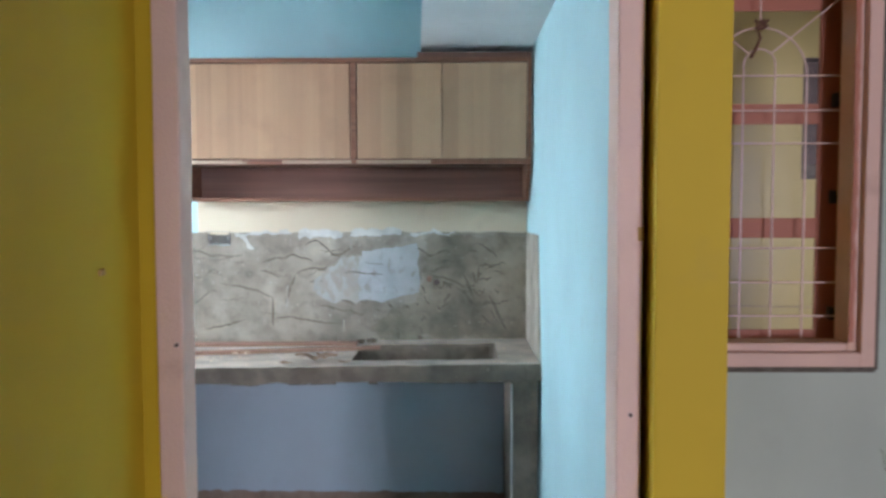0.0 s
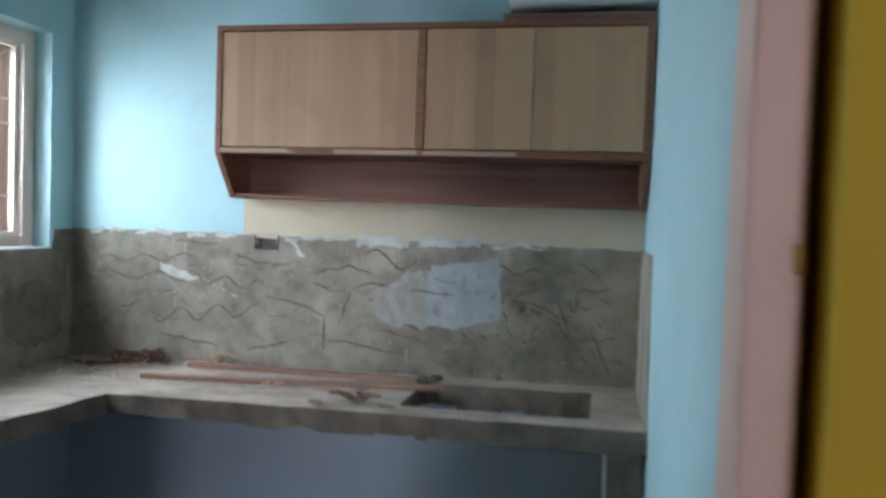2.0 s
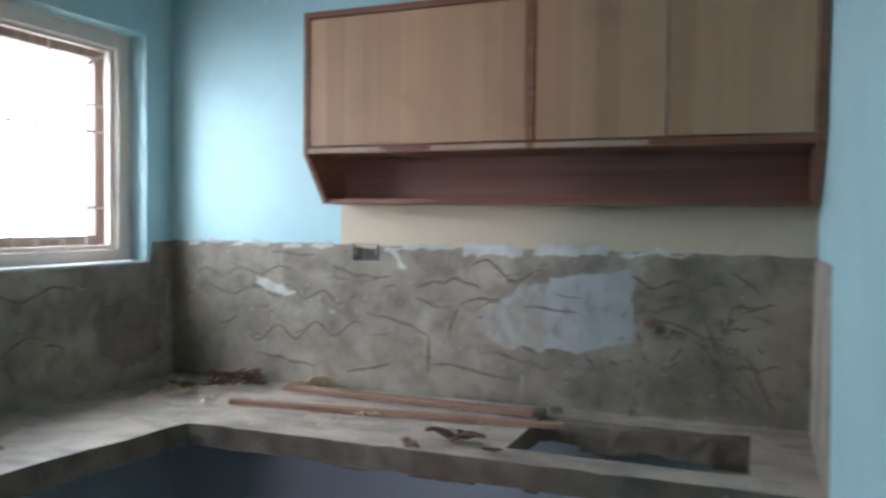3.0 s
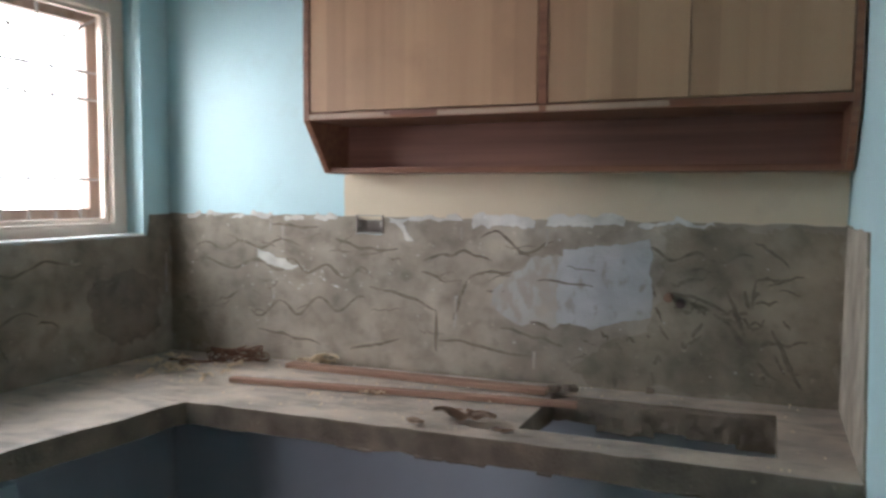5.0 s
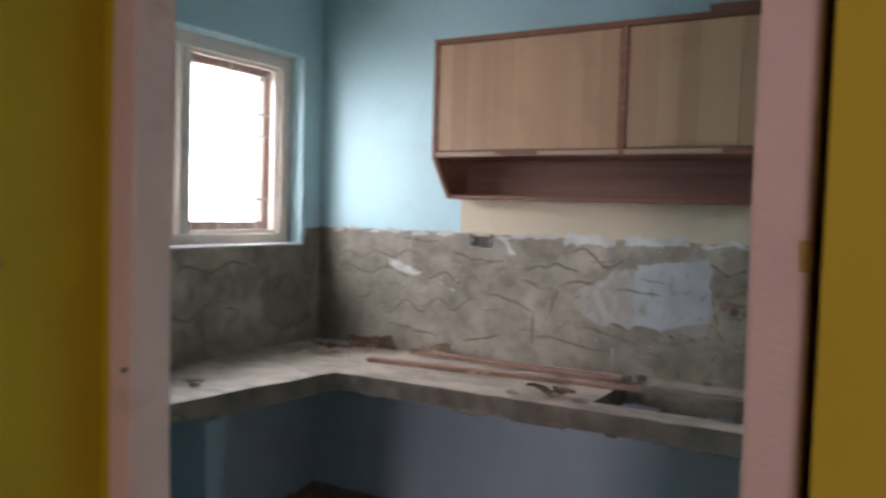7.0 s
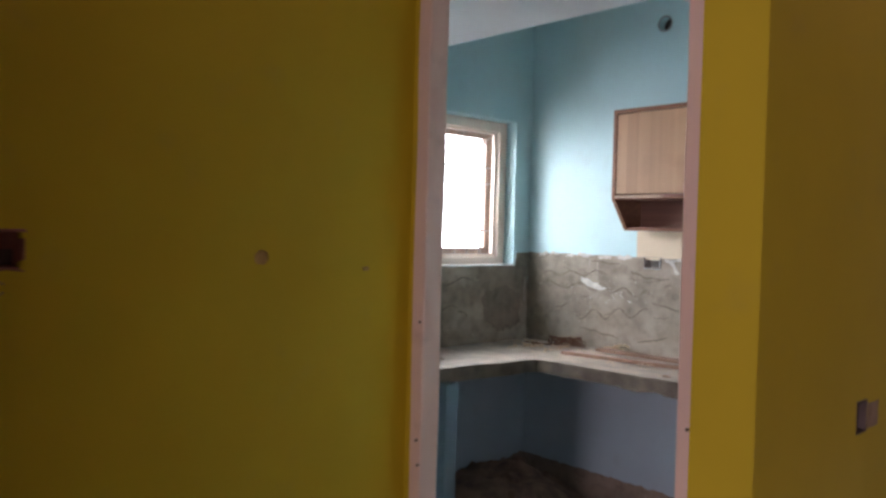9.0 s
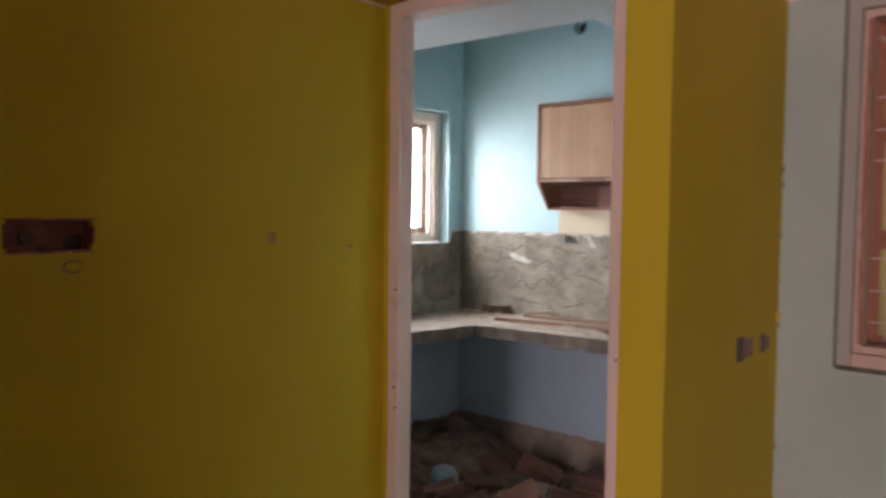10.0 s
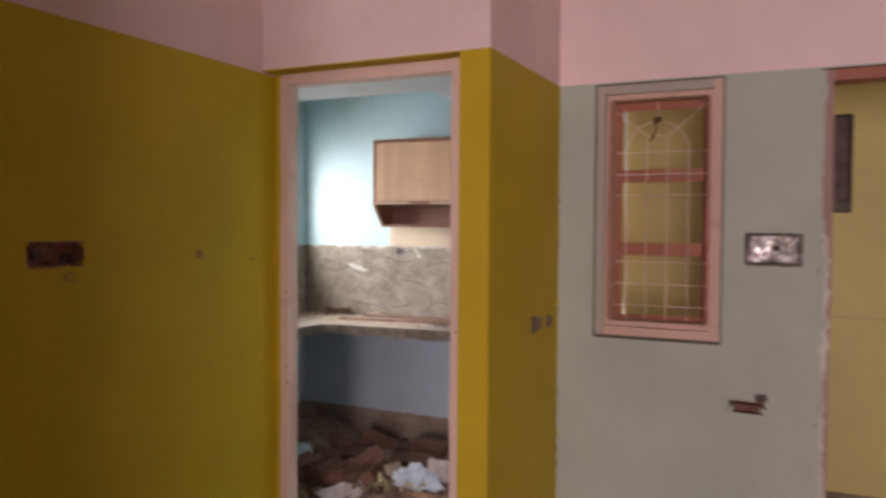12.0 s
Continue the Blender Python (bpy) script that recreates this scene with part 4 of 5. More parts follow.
# ---- kitchen: counter, supports, wall cabinet ----
def counter_tilt(x):
    """Tilts the counter slab a little lower towards the window wall, to fit the camera's view."""
    return 0.014 * (x + 0.19)


def counter_slab():
    bm = bmesh.new()
    z0, z1 = 0.798, 0.86
    xs_cut, back_y, front_y = (-0.098, 0.460), 3.411, 2.862
    hole_y0, hole_y1 = 2.962, 3.295

    def quad_slab(poly, step=0.05):
        """A prism over a four-cornered plan, split finely enough for chipped edges."""
        (ax, ay), (bx, by), (cx, cy), (dx, dy) = poly
        nu = max(1, int(math.hypot(bx - ax, by - ay) / step))
        nv = max(1, int(math.hypot(dx - ax, dy - ay) / step))
        for z, flip in ((z1, False), (z0, True)):
            g = [[(ax + (bx - ax) * i / nu) * (1 - j / nv) + (dx + (cx - dx) * i / nu) * j / nv for i in range(nu + 1)] for j in range(nv + 1)]
            h = [[(ay + (by - ay) * i / nu) * (1 - j / nv) + (dy + (cy - dy) * i / nu) * j / nv for i in range(nu + 1)] for j in range(nv + 1)]
            vs = [[bm.verts.new((g[j][i], h[j][i], z)) for i in range(nu + 1)] for j in range(nv + 1)]
            for j in range(nv):
                for i in range(nu):
                    q = (vs[j][i], vs[j][i + 1], vs[j + 1][i + 1], vs[j + 1][i])
                    bm.faces.new(q[::-1] if flip else q)

    quad_slab([(-1.536, front_y), (-0.992, front_y), (-0.992, back_y), (-1.536, back_y)])
    quad_slab([(-0.992, front_y), (xs_cut[0], front_y), (xs_cut[0], back_y), (-0.992, back_y)])
    quad_slab([(xs_cut[0], front_y), (xs_cut[1], front_y), (xs_cut[1], hole_y0), (xs_cut[0], hole_y0)])
    quad_slab([(xs_cut[0], hole_y1), (xs_cut[1], hole_y1), (xs_cut[1], back_y), (xs_cut[0], back_y)])
    quad_slab([(xs_cut[1], front_y), (0.606, front_y), (0.606, back_y), (xs_cut[1], back_y)])
    quad_slab([(-1.536, 1.55), (-1.20, 1.55), (-0.992, front_y), (-1.536, front_y)])
    bmesh.ops.remove_doubles(bm, verts=bm.verts, dist=0.012)
    rim = [e for e in bm.edges if e.is_boundary]
    tops = [e for e in rim if e.verts[0].co.z > 0.83]
    for e in tops:
        a, b = e.verts
        near = lambda v: min((u for r in rim if r.verts[0].co.z < 0.83 for u in r.verts), key=lambda u: (u.co.xy - v.co.xy).length)
        c, d = near(a), near(b)
        if c != d:
            bm.faces.new((a, b, d, c))
    bmesh.ops.recalc_face_normals(bm, faces=bm.faces)
    # sides take a darker cement than the top and underside
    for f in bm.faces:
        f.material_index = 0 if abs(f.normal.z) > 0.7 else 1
    for v in bm.verts:
        low = v.co.z < 0.83
        v.co.z += counter_tilt(v.co.x)
        inside = v.co.y < 3.37 and v.co.x < 0.57 and v.co.x > -1.49
        if inside:
            v.co += noise.noise_vector(v.co * 16) * (0.007 if low else 0.0035)
    return bm


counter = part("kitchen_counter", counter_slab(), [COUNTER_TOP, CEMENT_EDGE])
tagged(counter, "raw L-shaped cement kitchen counter slab with a sink cut-out", "counter")
for k in range(14):
    u = -0.95 + 1.5 * random.random()
    part("edge_drip", rough_box(u, u + random.uniform(0.02, 0.07), 2.860, 2.876, 0.793 + counter_tilt(u), 0.800 + counter_tilt(u), 2, 0.004, 0.002, 40, k), CEMENT_EDGE, counter)
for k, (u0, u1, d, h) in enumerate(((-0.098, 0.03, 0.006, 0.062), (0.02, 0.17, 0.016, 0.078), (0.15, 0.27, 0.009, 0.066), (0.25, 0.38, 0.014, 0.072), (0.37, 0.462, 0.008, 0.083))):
    bm = rough_box(u0, u1, 3.291 - d, 3.301, 0.853 - h + counter_tilt(u0), 0.8535 + counter_tilt(u0), 9, 0.006, 0.003, 38, k)
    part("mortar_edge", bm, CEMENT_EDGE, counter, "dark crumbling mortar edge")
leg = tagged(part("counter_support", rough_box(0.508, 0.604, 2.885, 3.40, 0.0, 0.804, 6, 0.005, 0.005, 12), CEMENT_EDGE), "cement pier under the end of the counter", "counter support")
part("pale_strip", rough_box(0.502, 0.5075, 2.884, 2.896, 0.02, 0.79, 6, 0.002, 0.001, 30), PUTTY, leg, "pale ragged strip along the pier's edge")
# this support's shade is put into its paint colour
leg = part("counter_support", rough_box(-1.50, -1.045, 2.33, 2.40, 0.0, 0.781, 4, 0.003, 0.005, 12), BLUE_SHADED)
tagged(leg, "thin blue wall under the counter, its shade in the colour", "counter support")


def wall_cabinet():
    root = tagged(empty("wall_cabinet", (0, 0, 0)), "unfinished oak-veneer wall cabinet with open lower shelf", "wall cabinet")
    x0, x1, y0, y1, z0, z1 = -0.820, 0.604, 3.172, 3.411, 1.615, 2.040
    for side, a, b in (("a", x0, x0 + 0.018), ("b", x1 - 0.018, x1)):
        bm = bmesh.new()
        loop_ = [(y0, z1), (y0, z0), (3.288, 1.468), (y1, 1.468), (y1, z1)]
        l_, r_ = [bm.verts.new((a, y, z)) for y, z in loop_], [bm.verts.new((b, y, z)) for y, z in loop_]
        bm.faces.new(l_)
        bm.faces.new(r_[::-1])
        for i in range(5):
            bm.faces.new((l_[i], l_[(i + 1) % 5], r_[(i + 1) % 5], r_[i]))
        part("side_panel", bm, TEAK, root)
    a, b = x0 + 0.018, x1 - 0.018
    part("top_panel", box(a, b, y0, y1, z1 - 0.018, z1, 0.001), TEAK, root)
    floor_panel = part("floor_panel", box(a, b, y0, y1 - 0.012, z0, z0 + 0.02, 0.0015), TEAK, root)
    part("back_panel", box(a, b, y1 - 0.010, y1 - 0.001, 1.484, z1 - 0.019), TEAK_DARK, root)
    part("lower_shelf", box(a, b, 3.288, y1 - 0.011, 1.468, 1.484, 0.0015), TEAK, root)
    part("middle_stile", box(-0.123, -0.100, y0, y0 + 0.03, z0 + 0.021, z1 - 0.019, 0.001), TEAK, root)
    for a_, b_ in ((x0 + 0.021, -0.126), (-0.097, 0.243), (0.246, x1 - 0.021)):
        part("door", box(a_, b_, y0 + 0.003, y0 + 0.021, z0 + 0.024, z1 - 0.022, 0.0012), OAK, root, "vertical-grained oak veneer door")
    for k, (u, wd) in enumerate(((-0.80, 0.26), (-0.40, 0.28), (-0.10, 0.3))):
        part("veneer_strip", rough_box(u, u + wd, y0 - 0.0012, y0 + 0.001, z0 + 0.003, z0 + 0.017, 3, 0.0008, 0.0003, 30, k), EDGING, floor_panel, "pale unfinished edging strip")
    part("chipped_edge", rough_box(-0.56, -0.40, y0 - 0.0014, y0 + 0.001, z0 + 0.009, z0 + 0.021, 3, 0.002, 0.0003, 30), TEAK_DARK, floor_panel, "dark chipped edge")
    part("filler_board", box(0.145, x1 - 0.002, y0 + 0.002, y1 - 0.002, z1 + 0.001, z1 + 0.022, 0.001), TEAK_DARK, root, "dark filler board under the loft")
    return root


wall_cabinet()

# ---- kitchen: things on the counter ----
def batten(a, b, width, height, label):
    a, b = Vector((*a, 0.862 + counter_tilt(a[0]))), Vector((*b, 0.862 + counter_tilt(b[0])))
    d = b - a
    bm = box(0, d.length, -width / 2, width / 2, 0, height, 0.0015)
    bmesh.ops.subdivide_edges(bm, edges=[e for e in bm.edges if e.calc_length() > 0.3], cuts=8)
    for v in bm.verts:
        v.co.z += 0.0015 * noise.noise(Vector((v.co.x * 3, 0, 1)))
        v.co.y += 0.003 * noise.noise(Vector((v.co.x * 2, 5, 1)))
    ob = part("wooden_batten", bm, BATTEN, where=pose(*a, 0, -math.degrees(math.asin(d.z / d.length)), math.degrees(math.atan2(d.y, d.x))))
    return tagged(ob, label, "batten", "battens on the counter")


batten((-1.02, 3.085), (-0.008, 3.180), 0.026, 0.015, "long planed wooden batten lying across the counter")
batten((-0.975, 3.318), (-0.115, 3.286), 0.044, 0.015, "wide flat wooden batten lying along the cement wall")


def tangle(name, at, rx, ry, rz, loops, radius, mat, label, category, seed):
    """A heap of stringy fibre."""
    rng = random.Random(seed)
    root = tagged(empty(name, at), label, category)
    for _ in range(loops):
        ph, sc = rng.uniform(0, 6.3), rng.uniform(0.45, 1.0)
        pts = []
        for k in range(24):
            t = k / 25 * 2 * math.pi * rng.choice((1.0, 1.02))
            wob = noise.noise_vector(Vector((t * 1.3 + ph, ph, 0))) * 0.45
            pts.append((rx * sc * (math.cos(t + ph) + wob.x), ry * sc * (math.sin(1.3 * t + ph) + wob.y), max(0.004, rz * (0.5 + 0.5 * math.sin(2 * t + ph) + 0.4 * wob.z))))
        part("strand", tube(pts, radius * rng.uniform(0.7, 1.3), 5), mat, root)
    return root


tangle("coir_rope_heap", (-1.16, 3.30, 0.851), 0.10, 0.05, 0.05, 9, 0.0026, COIR, "tangled brown coir rope heap on the counter", "rope", 3)
tagged(part("rope_end", tube([(-1.39 + 0.02 * k, 3.23 + 0.012 * math.sin(k * 0.9) + 0.004 * k, 0.8545) for k in range(11)], 0.004, 6), COIR), "loose brown rope end on the counter", "rope")


def curl(name, at, length, width, turn_, mat, label, category, seed, lift=0.012, waves=1.6):
    """A thin curled strip, such as a shaving or dry leaf."""
    rng = random.Random(seed)
    bm = bmesh.new()
    rows_, n_ = [], 10
    for k in range(n_ + 1):
        t = k / n_
        w_ = width * math.sin(math.pi * (0.12 + 0.76 * t)) * 0.5
        z = lift * (0.25 + abs(math.sin(t * math.pi * waves + seed)))
        y = 0.05 * length * math.sin(t * 4 + seed)
        rows_.append([bm.verts.new((length * (t - 0.5), y + s * w_, z + (abs(s) * 0.4 * lift) + rng.uniform(-1, 1) * 0.001)) for s in (-1, 0, 1)])
    for a, b in zip(rows_, rows_[1:]):
        for j in (0, 1):
            bm.faces.new((a[j], a[j + 1], b[j + 1], b[j]))
    low_ = min(v.co.z for v in bm.verts)
    for v in bm.verts:
        v.co.z -= low_
    bmesh.ops.solidify(bm, geom=bm.faces[:], thickness=-0.0012)
    low_ = min(v.co.z for v in bm.verts)
    for v in bm.verts:
        v.co.z -= low_
    ob = part(name, bm, mat, where=pose(at[0], at[1], at[2] + (counter_tilt(at[0]) if at[2] > 0.8 else 0.0), 0, 0, turn_), smooth=True)
    return tagged(ob, label, category, "litter on the counter")


curl("dry_leaf", (-0.235, 2.955, 0.864), 0.15, 0.06, 8, DRY_LEAF, "dry brown curled leaf on the counter", "leaf", 1, 0.02, 1.4)
curl("dry_leaf", (-0.335, 2.905, 0.864), 0.06, 0.04, 150, DRY_LEAF, "small dry brown leaf on the counter", "leaf", 2, 0.006, 0.7)
curl("dry_leaf", (-0.285, 3.02, 0.864), 0.05, 0.022, 20, DRY_LEAF, "small dry brown leaf on the counter", "leaf", 3, 0.006, 0.7)
curl("dry_leaf", (-0.118, 2.912, 0.864), 0.05, 0.03, 15, DRY_LEAF, "small dry brown leaf by the sink cut-out", "leaf", 5, 0.004, 0.7)
curl("dry_leaf", (-0.195, 2.97, 0.866), 0.09, 0.04, -14, DRY_LEAF, "torn half of a dry brown leaf on the counter", "leaf", 8, 0.016, 1.1)
for k, (x, y, ln, wd, tr) in enumerate(((-0.93, 3.375, 0.06, 0.03, 10), (-0.90, 3.36, 0.045, 0.025, 70), (-0.96, 3.365, 0.04, 0.02, 130), (-0.87, 3.372, 0.05, 0.018, 30), (-1.24, 3.14, 0.06, 0.035, 40), (-1.29, 3.20, 0.05, 0.03, 100), (-1.31, 3.14, 0.05, 0.02, 10), (-1.36, 3.26, 0.055, 0.03, 75), (-1.42, 3.20, 0.045, 0.02, 20), (-0.58, 3.10, 0.035, 0.012, 80), (-0.54, 3.105, 0.03, 0.012, 30), (-0.70, 3.03, 0.03, 0.01, 60), (-1.10, 3.05, 0.03, 0.01, 120), (-1.24, 2.45, 0.05, 0.025, 30), (-1.20, 2.42, 0.03, 0.02, 100), (-1.45, 3.30, 0.05, 0.03, 10))):
    dark = k in (5, 13, 14)
    curl("wood_shaving", (x, y, 0.864), ln * 1.25, wd * 1.4, tr, LEAF if dark else SHAVING, "curled brown wood shaving on the counter" if dark else "curled pale wood shaving on the counter", "shaving", 10 + k, 0.013 if k < 9 else 0.007)
rng = random.Random(77)
for k in range(26):
    x, y = rng.gauss(-1.30, 0.09), rng.gauss(3.18, 0.07)
    if -1.48 < x < -1.05 and 2.95 < y < 3.38:
        curl("wood_shaving", (x, y, 0.864), rng.uniform(0.02, 0.05), rng.uniform(0.012, 0.026), rng.uniform(0, 180), SHAVING, "curled pale wood shaving on the counter", "shaving", 90 + k, 0.009)
for k in range(9):
    curl("wood_shaving", (-0.90 + rng.uniform(-0.05, 0.05), 3.374 + rng.uniform(-0.006, 0.010), 0.866 + 0.009 * (k % 3)), rng.uniform(0.03, 0.06), rng.uniform(0.015, 0.03), rng.uniform(0, 180), SHAVING, "curled pale wood shaving heaped by the wall", "shaving", 130 + k, 0.012, 0.9)
for k, (x, y, s) in enumerate(((-0.105, 3.315, 0.016), (-0.06, 3.325, 0.020), (0.145, 3.385, 0.014))):
    bm = rough_box(-s, s, -s * 0.7, s * 0.7, 0, s * 0.8, 3, 0.009, 0.003, 60, k)
    low_ = min(v.co.z for v in bm.verts)
    for v in bm.verts:
        v.co.z -= low_
    tagged(part("mortar_lump", bm, CEMENT_EDGE, where=pose(x, y, 0.863 + counter_tilt(x), 0, 0, 40 * k)), "dark mortar crumb behind the sink cut-out", "mortar lump", "mortar crumbs")
tagged(part("pipe_stub", tube([(0.185, 3.412, 1.135), (0.185, 3.385, 1.133)], 0.012, 14), BATTEN), "capped water pipe stub in the cement wall", "pipe stub")
# solid stub; its dark colour gives the shade of a pipe hole
tagged(part("pipe_stub", tube([(0.216, 3.412, 1.118), (0.216, 3.398, 1.118)], 0.013, 14), BOX_DARK), "solid dark stub in place of a pipe hole in the cement wall", "pipe stub")

# grit and dust on the counter
bm = bmesh.new()
rng = random.Random(8)
for _ in range(320):
    x, y = rng.uniform(-1.45, 0.55), rng.uniform(2.88, 3.40)
    if -0.13 < x < 0.48 and 2.94 < y < 3.30:
        continue
    s = rng.uniform(0.0008, 0.003)
    m = pose(x, y, 0.8635 + counter_tilt(x) + s * 0.4, rng.uniform(0, 90), rng.uniform(0, 90), rng.uniform(0, 90)) @ Matrix.Scale(s, 4)
    bmesh.ops.create_cube(bm, size=1.4, matrix=m)
tagged(part("counter_grit", bm, SHAVING), "pale grit and sawdust on the counter", "grit", kind="stuff")

CLODS = ((-1.47, 3.30, 0.165, 0.038), (-1.40, 3.24, 0.165, 0.022), (-1.30, 3.33, 0.125, 0.024), (-1.28, 3.02, 0.165, 0.045), (-1.17, 2.93, 0.12, 0.035), (-1.10, 3.06, 0.09, 0.03), (-1.20, 2.70, 0.11, 0.03))


# ---- kitchen floor: soil, rubble, bricks, plastic ----
def heap(name, cx, cy, rx, ry, height, mat, label, seed):
    bm = bmesh.new()
    bmesh.ops.create_grid(bm, x_segments=40, y_segments=40, size=1.0)
    for v in list(bm.verts):
        u, w_ = v.co.x, v.co.y
        r = min(1.0, math.hypot(u, w_))
        h = height * (1 - r * r) ** 1.2
        h += (0.035 * noise.noise(Vector((u * 5 + seed, w_ * 5, 1))) + 0.02 * noise.noise(Vector((u * 14, w_ * 14 + seed, 2)))) * (1 - r) * 2
        v.co = Vector((cx + u * rx, cy + w_ * ry, max(-0.006, h)))
    for v in bm.verts:
        v.co.x, v.co.y = min(0.58, max(-1.531, v.co.x)), min(3.405, max(1.56, v.co.y))
    return tagged(part(name, bm, mat, smooth=True), label, "rubble", kind="stuff")


heap("soil_heap", -1.42, 3.02, 0.55, 0.62, 0.20, SOIL, "dark brown soil heap in the kitchen corner", 1)
heap("soil_spread", -0.55, 2.75, 0.95, 0.75, 0.03, SOIL, "thin brown soil spread over the kitchen floor", 5)


def clod(x, y, z, size, seed):
    bm = bmesh.new()
    bmesh.ops.create_icosphere(bm, subdivisions=3, radius=size)
    for v in bm.verts:
        v.co *= 1 + 0.45 * noise.noise(v.co * (0.9 / size) + Vector((seed, 0, 0))) + 0.2 * noise.noise(v.co * (2.6 / size) + Vector((0, seed, 0)))
    return tagged(part("soil_clod", bm, SOIL, where=pose(x, y, z, 0, 0, 40 * seed)), "dark brown clod of soil on the heap", "soil clod", "clods on the soil heap")


for k, (x, y, z, size) in enumerate(CLODS):
    clod(x, y, z, size, k + 1)


def brick(x, y, z, rx, ry, rz, label="loose red clay brick on the kitchen floor"):
    ob = part("brick", rough_box(-0.11, 0.11, -0.052, 0.052, -0.035, 0.035, 2, 0.004, 0.005, 20, x * 7), BRICK, where=pose(x, y, z, rx, ry, rz))
    return tagged(ob, label, "brick", "bricks on the kitchen floor")


for k in range(7):
    brick(-0.90 + 0.076 * k, 2.46 - 0.010 * k, 0.066 + 0.004 * (k % 2), 62 + 3 * (k % 3), 3 * (k % 3), 86 + 5 * (k % 3), "leaning red clay brick in a loose row")
brick(-0.50, 2.57, 0.105, 38, -24, 52, "red clay brick tilted on the row of bricks")
brick(-0.40, 2.47, 0.062, 58, 6, 112, "red clay brick leaning at the end of the row")
brick(-0.70, 3.06, 0.075, 14, 22, 20)
brick(-0.33, 3.00, 0.040, 0, 0, 8)
brick(-0.30, 3.02, 0.112, 3, 0, -4, "red clay brick stacked on another brick")
brick(-0.10, 3.02, 0.040, 0, 0, 72)
brick(-0.36, 2.84, 0.046, 9, 4, 24)
brick(-0.15, 2.90, 0.042, 6, 0, 10)
brick(-0.95, 2.98, 0.055, 20, 6, -25)
brick(-1.22, 2.78, 0.050, 10, 8, 35)
brick(-0.84, 2.74, 0.048, 12, 10, 60)
tagged(part("stone_block", rough_box(-0.075, 0.075, -0.055, 0.055, -0.05, 0.05, 4, 0.008, 0.008, 16, 3), CEMENT, where=pose(-0.545, 2.76, 0.068, 8, 6, 25)), "broken grey mortar block among the bricks", "mortar block")


def crumpled(name, at, rx, ry, rz, mat, label, category, seed, crease=0.5):
    """A crumpled bag: a flattened, creased skin that lies on the floor."""
    bm = bmesh.new()
    bmesh.ops.create_icosphere(bm, subdivisions=5, radius=1.0)
    for v in bm.verts:
        p = v.co.copy()
        k = 1 + crease * 0.55 * noise.noise(p * 1.7 + Vector((seed, 0, 0))) + crease * 0.5 * abs(noise.noise(p * 4.0 + Vector((0, seed, 0)))) - crease * 0.25 * abs(noise.noise(p * 9 + Vector((seed, seed, 0))))
        v.co = Vector((p.x * rx * k, p.y * ry * k, max(-0.25, p.z * k) * rz))
    low_ = min(v.co.z for v in bm.verts)
    for v in bm.verts:
        v.co.z -= low_
    return tagged(part(name, bm, mat, where=pose(*at, 0, 0, 20 * seed)), label, category)


crumpled("plastic_bag", (-0.17, 2.56, 0.012), 0.125, 0.075, 0.085, PLASTIC, "crumpled white plastic bag on the rubble", "plastic bag", 1, 0.9)
crumpled("plastic_bag", (-0.10, 2.72, 0.010), 0.085, 0.06, 0.10, SACK, "crumpled greyish plastic bag beside the bricks", "plastic bag", 2, 0.9)
crumpled("cement_sack", (-0.46, 2.28, 0.008), 0.15, 0.06, 0.055, SACK, "crumpled pale pink sack on the kitchen floor", "sack", 3, 0.7)
bowl = tagged(empty("plastic_bowl", (-1.04, 2.68, 0.035)), "upturned pale blue plastic bowl on the rubble", "bowl")
part("shell", turned([(0.0005, 0.080), (0.040, 0.080), (0.058, 0.071), (0.068, 0.042), (0.073, 0.004), (0.069, 0.004), (0.064, 0.040), (0.055, 0.067), (0.038, 0.075), (0.0005, 0.075)], 40), BASIN, bowl, smooth=True)
part("rim", tube([(0.073 * math.cos(2 * math.pi * k / 40), 0.073 * math.sin(2 * math.pi * k / 40), 0.004) for k in range(40)], 0.005, 8, True), BASIN, bowl, smooth=True)
part("teal_mark", tube([(0.071 * math.cos(a), 0.071 * math.sin(a), 0.024) for a in (4.2, 4.4, 4.6, 4.8, 5.0)], 0.006, 6), TEAL, bowl, "teal printed mark")


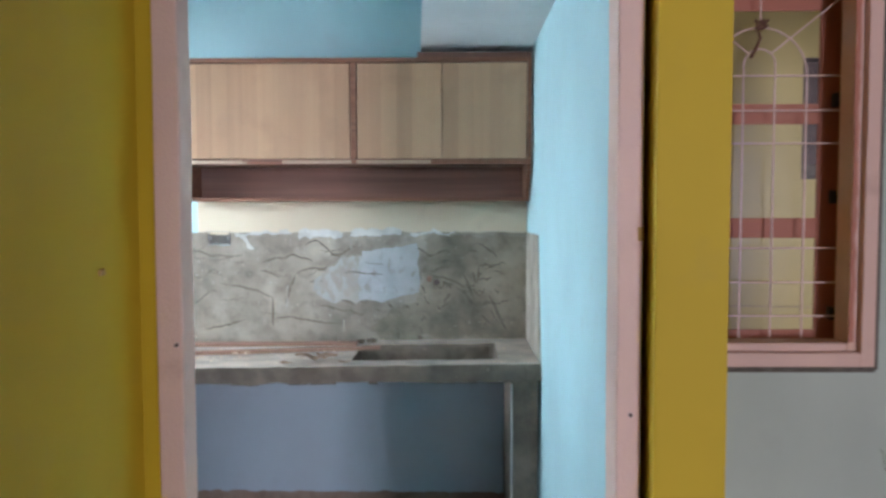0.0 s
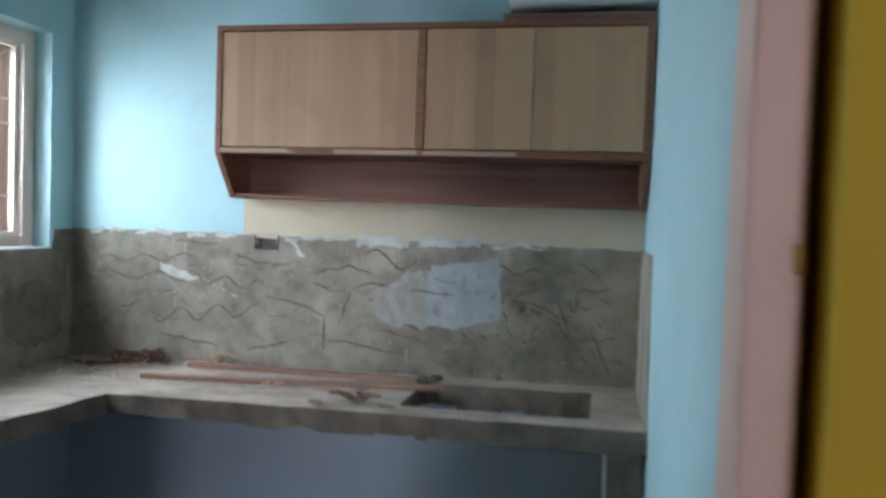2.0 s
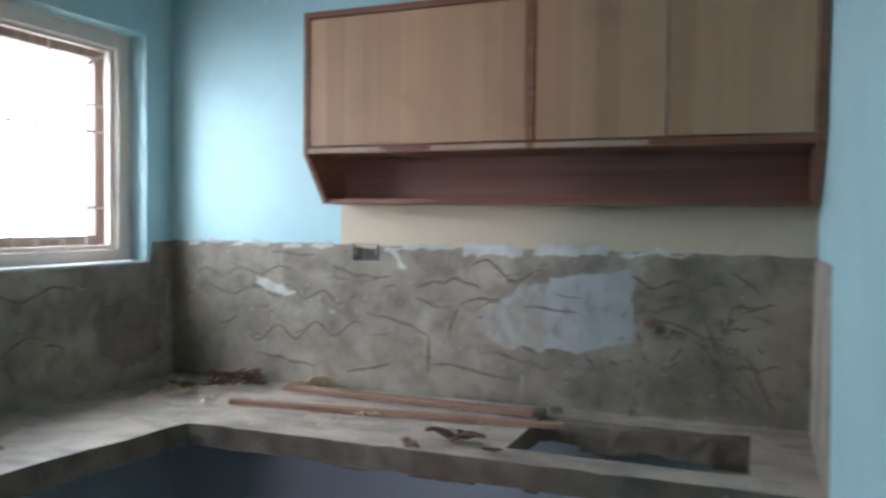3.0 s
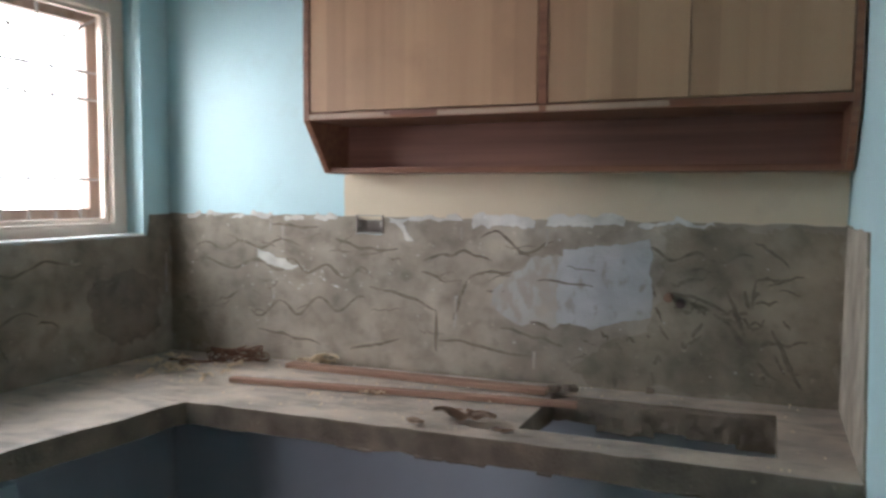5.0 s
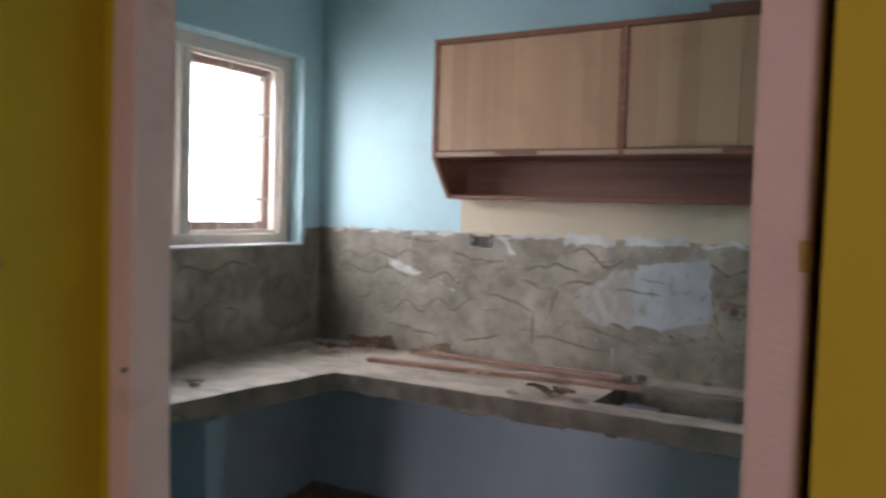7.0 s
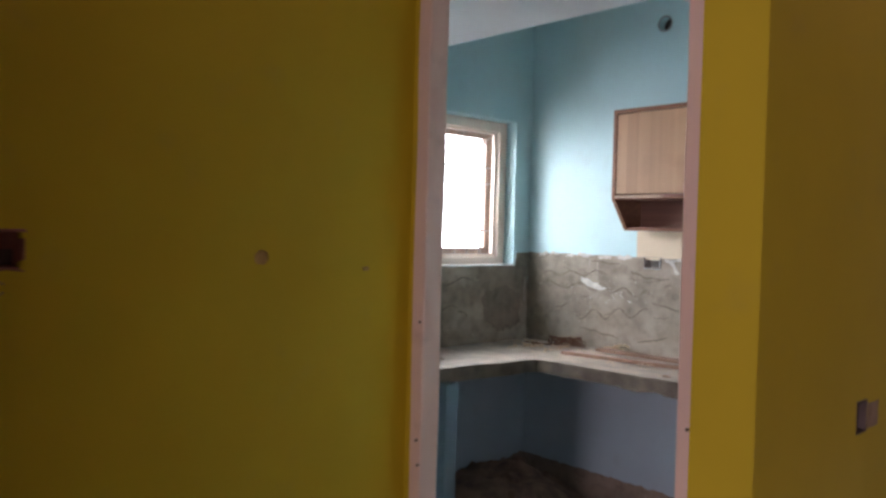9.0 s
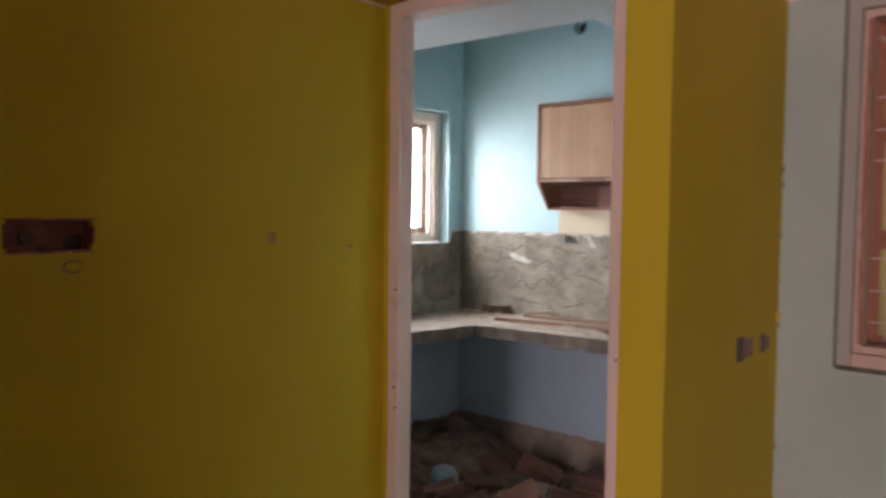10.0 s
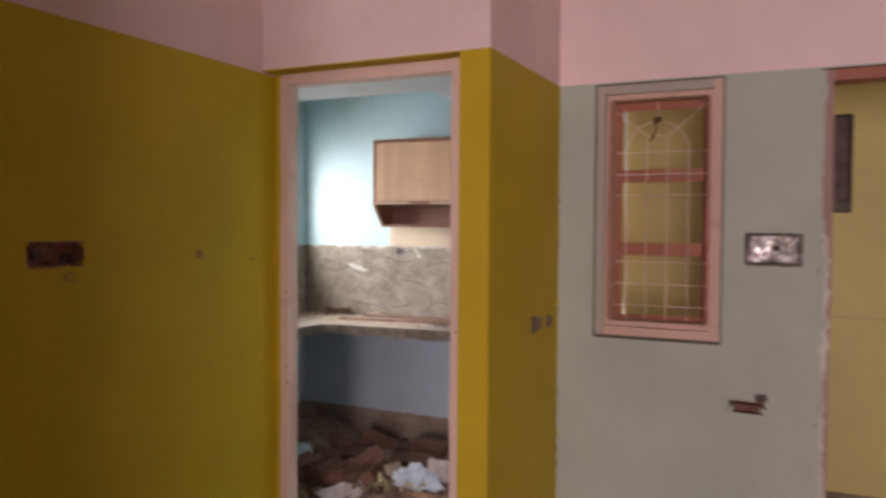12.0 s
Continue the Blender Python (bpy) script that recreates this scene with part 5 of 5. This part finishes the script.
def folded_card(name, at, length, width, open_angle, turn_, mat, label):
    """A stiff strip folded once into a V that stands on its edges."""
    h = radians(open_angle / 2)
    bm = bmesh.new()
    for s_ in (-1, 1):
        d = Vector((s_ * math.sin(h), 0, -math.cos(h)))
        n_ = Vector((math.cos(h), 0, s_ * math.sin(h))) * 0.0015
        q = [Vector((0, y, 0)) + d * (width * k / 3) + Vector((0, 0.01 * math.sin(k * 2.1 + s_), 0)) for y in (-length / 2, length / 2) for k in range(4)]
        top, low_ = [bm.verts.new(p + n_) for p in q], [bm.verts.new(p - n_) for p in q]
        for k in range(3):
            bm.faces.new((top[k], top[k + 1], top[k + 5], top[k + 4]))
            bm.faces.new((low_[k], low_[k + 4], low_[k + 5], low_[k + 1]))
        loop_ = [0, 1, 2, 3, 7, 6, 5, 4]
        for i, j in zip(loop_, loop_[1:] + loop_[:1]):
            bm.faces.new((top[i], low_[i], low_[j], top[j]))
    lowest = min(v.co.z for v in bm.verts)
    for v in bm.verts:
        v.co.z -= lowest
    return tagged(part(name, bm, mat, where=pose(*at, 0, 0, turn_)), label, "cardboard", "litter on the kitchen floor")


folded_card("cardboard_strip", (-0.33, 2.45, 0.03), 0.16, 0.075, 80, 35, STRAW, "yellowish folded cardboard strip on the rubble")
folded_card("cardboard_strip", (-0.36, 2.62, 0.05), 0.12, 0.07, 70, -20, DRY_LEAF, "torn brown folded cardboard on the bricks")
tagged(part("cardboard_sheet", rough_box(-0.07, 0.07, -0.03, 0.03, 0.0, 0.006, 3, 0.004, 0.001, 20), CARDBOARD, where=pose(-0.06, 2.44, 0.024, 3, 4, 12)), "flat orange-brown cardboard piece under the plastic bag", "cardboard", "litter on the kitchen floor")
for k, (x, y, ln, tr) in enumerate(((-0.31, 2.38, 0.20, 60), (-0.27, 2.42, 0.16, 110), (-0.36, 2.34, 0.14, 20), (-0.72, 2.58, 0.16, 10), (-0.13, 2.45, 0.14, 25), (-0.62, 2.68, 0.12, 50))):
    ob = curl("packing_strip", (x, y, 0.03), ln, 0.04, tr, STRAW if k < 3 else SHAVING, "yellowish torn packing strip on the rubble", "packing strip", 40 + k, 0.035)
    ob["group"] = "litter on the kitchen floor"
bm, rng = bmesh.new(), random.Random(4)
for _ in range(900):
    x, y = rng.uniform(-1.45, 0.4), rng.uniform(2.0, 3.38)
    s = rng.uniform(0.004, 0.022) * (0.6 + 0.4 * rng.random())
    bmesh.ops.create_icosphere(bm, subdivisions=1, radius=s, matrix=pose(x, y, 0.02 + s * 0.3, rng.uniform(0, 180), rng.uniform(0, 180), 0) @ Matrix.Diagonal((1, rng.uniform(0.5, 1), rng.uniform(0.4, 0.9), 1)))
tagged(part("brick_rubble", bm, BRICK_DARK), "broken brick rubble over the kitchen floor", "rubble", kind="stuff")
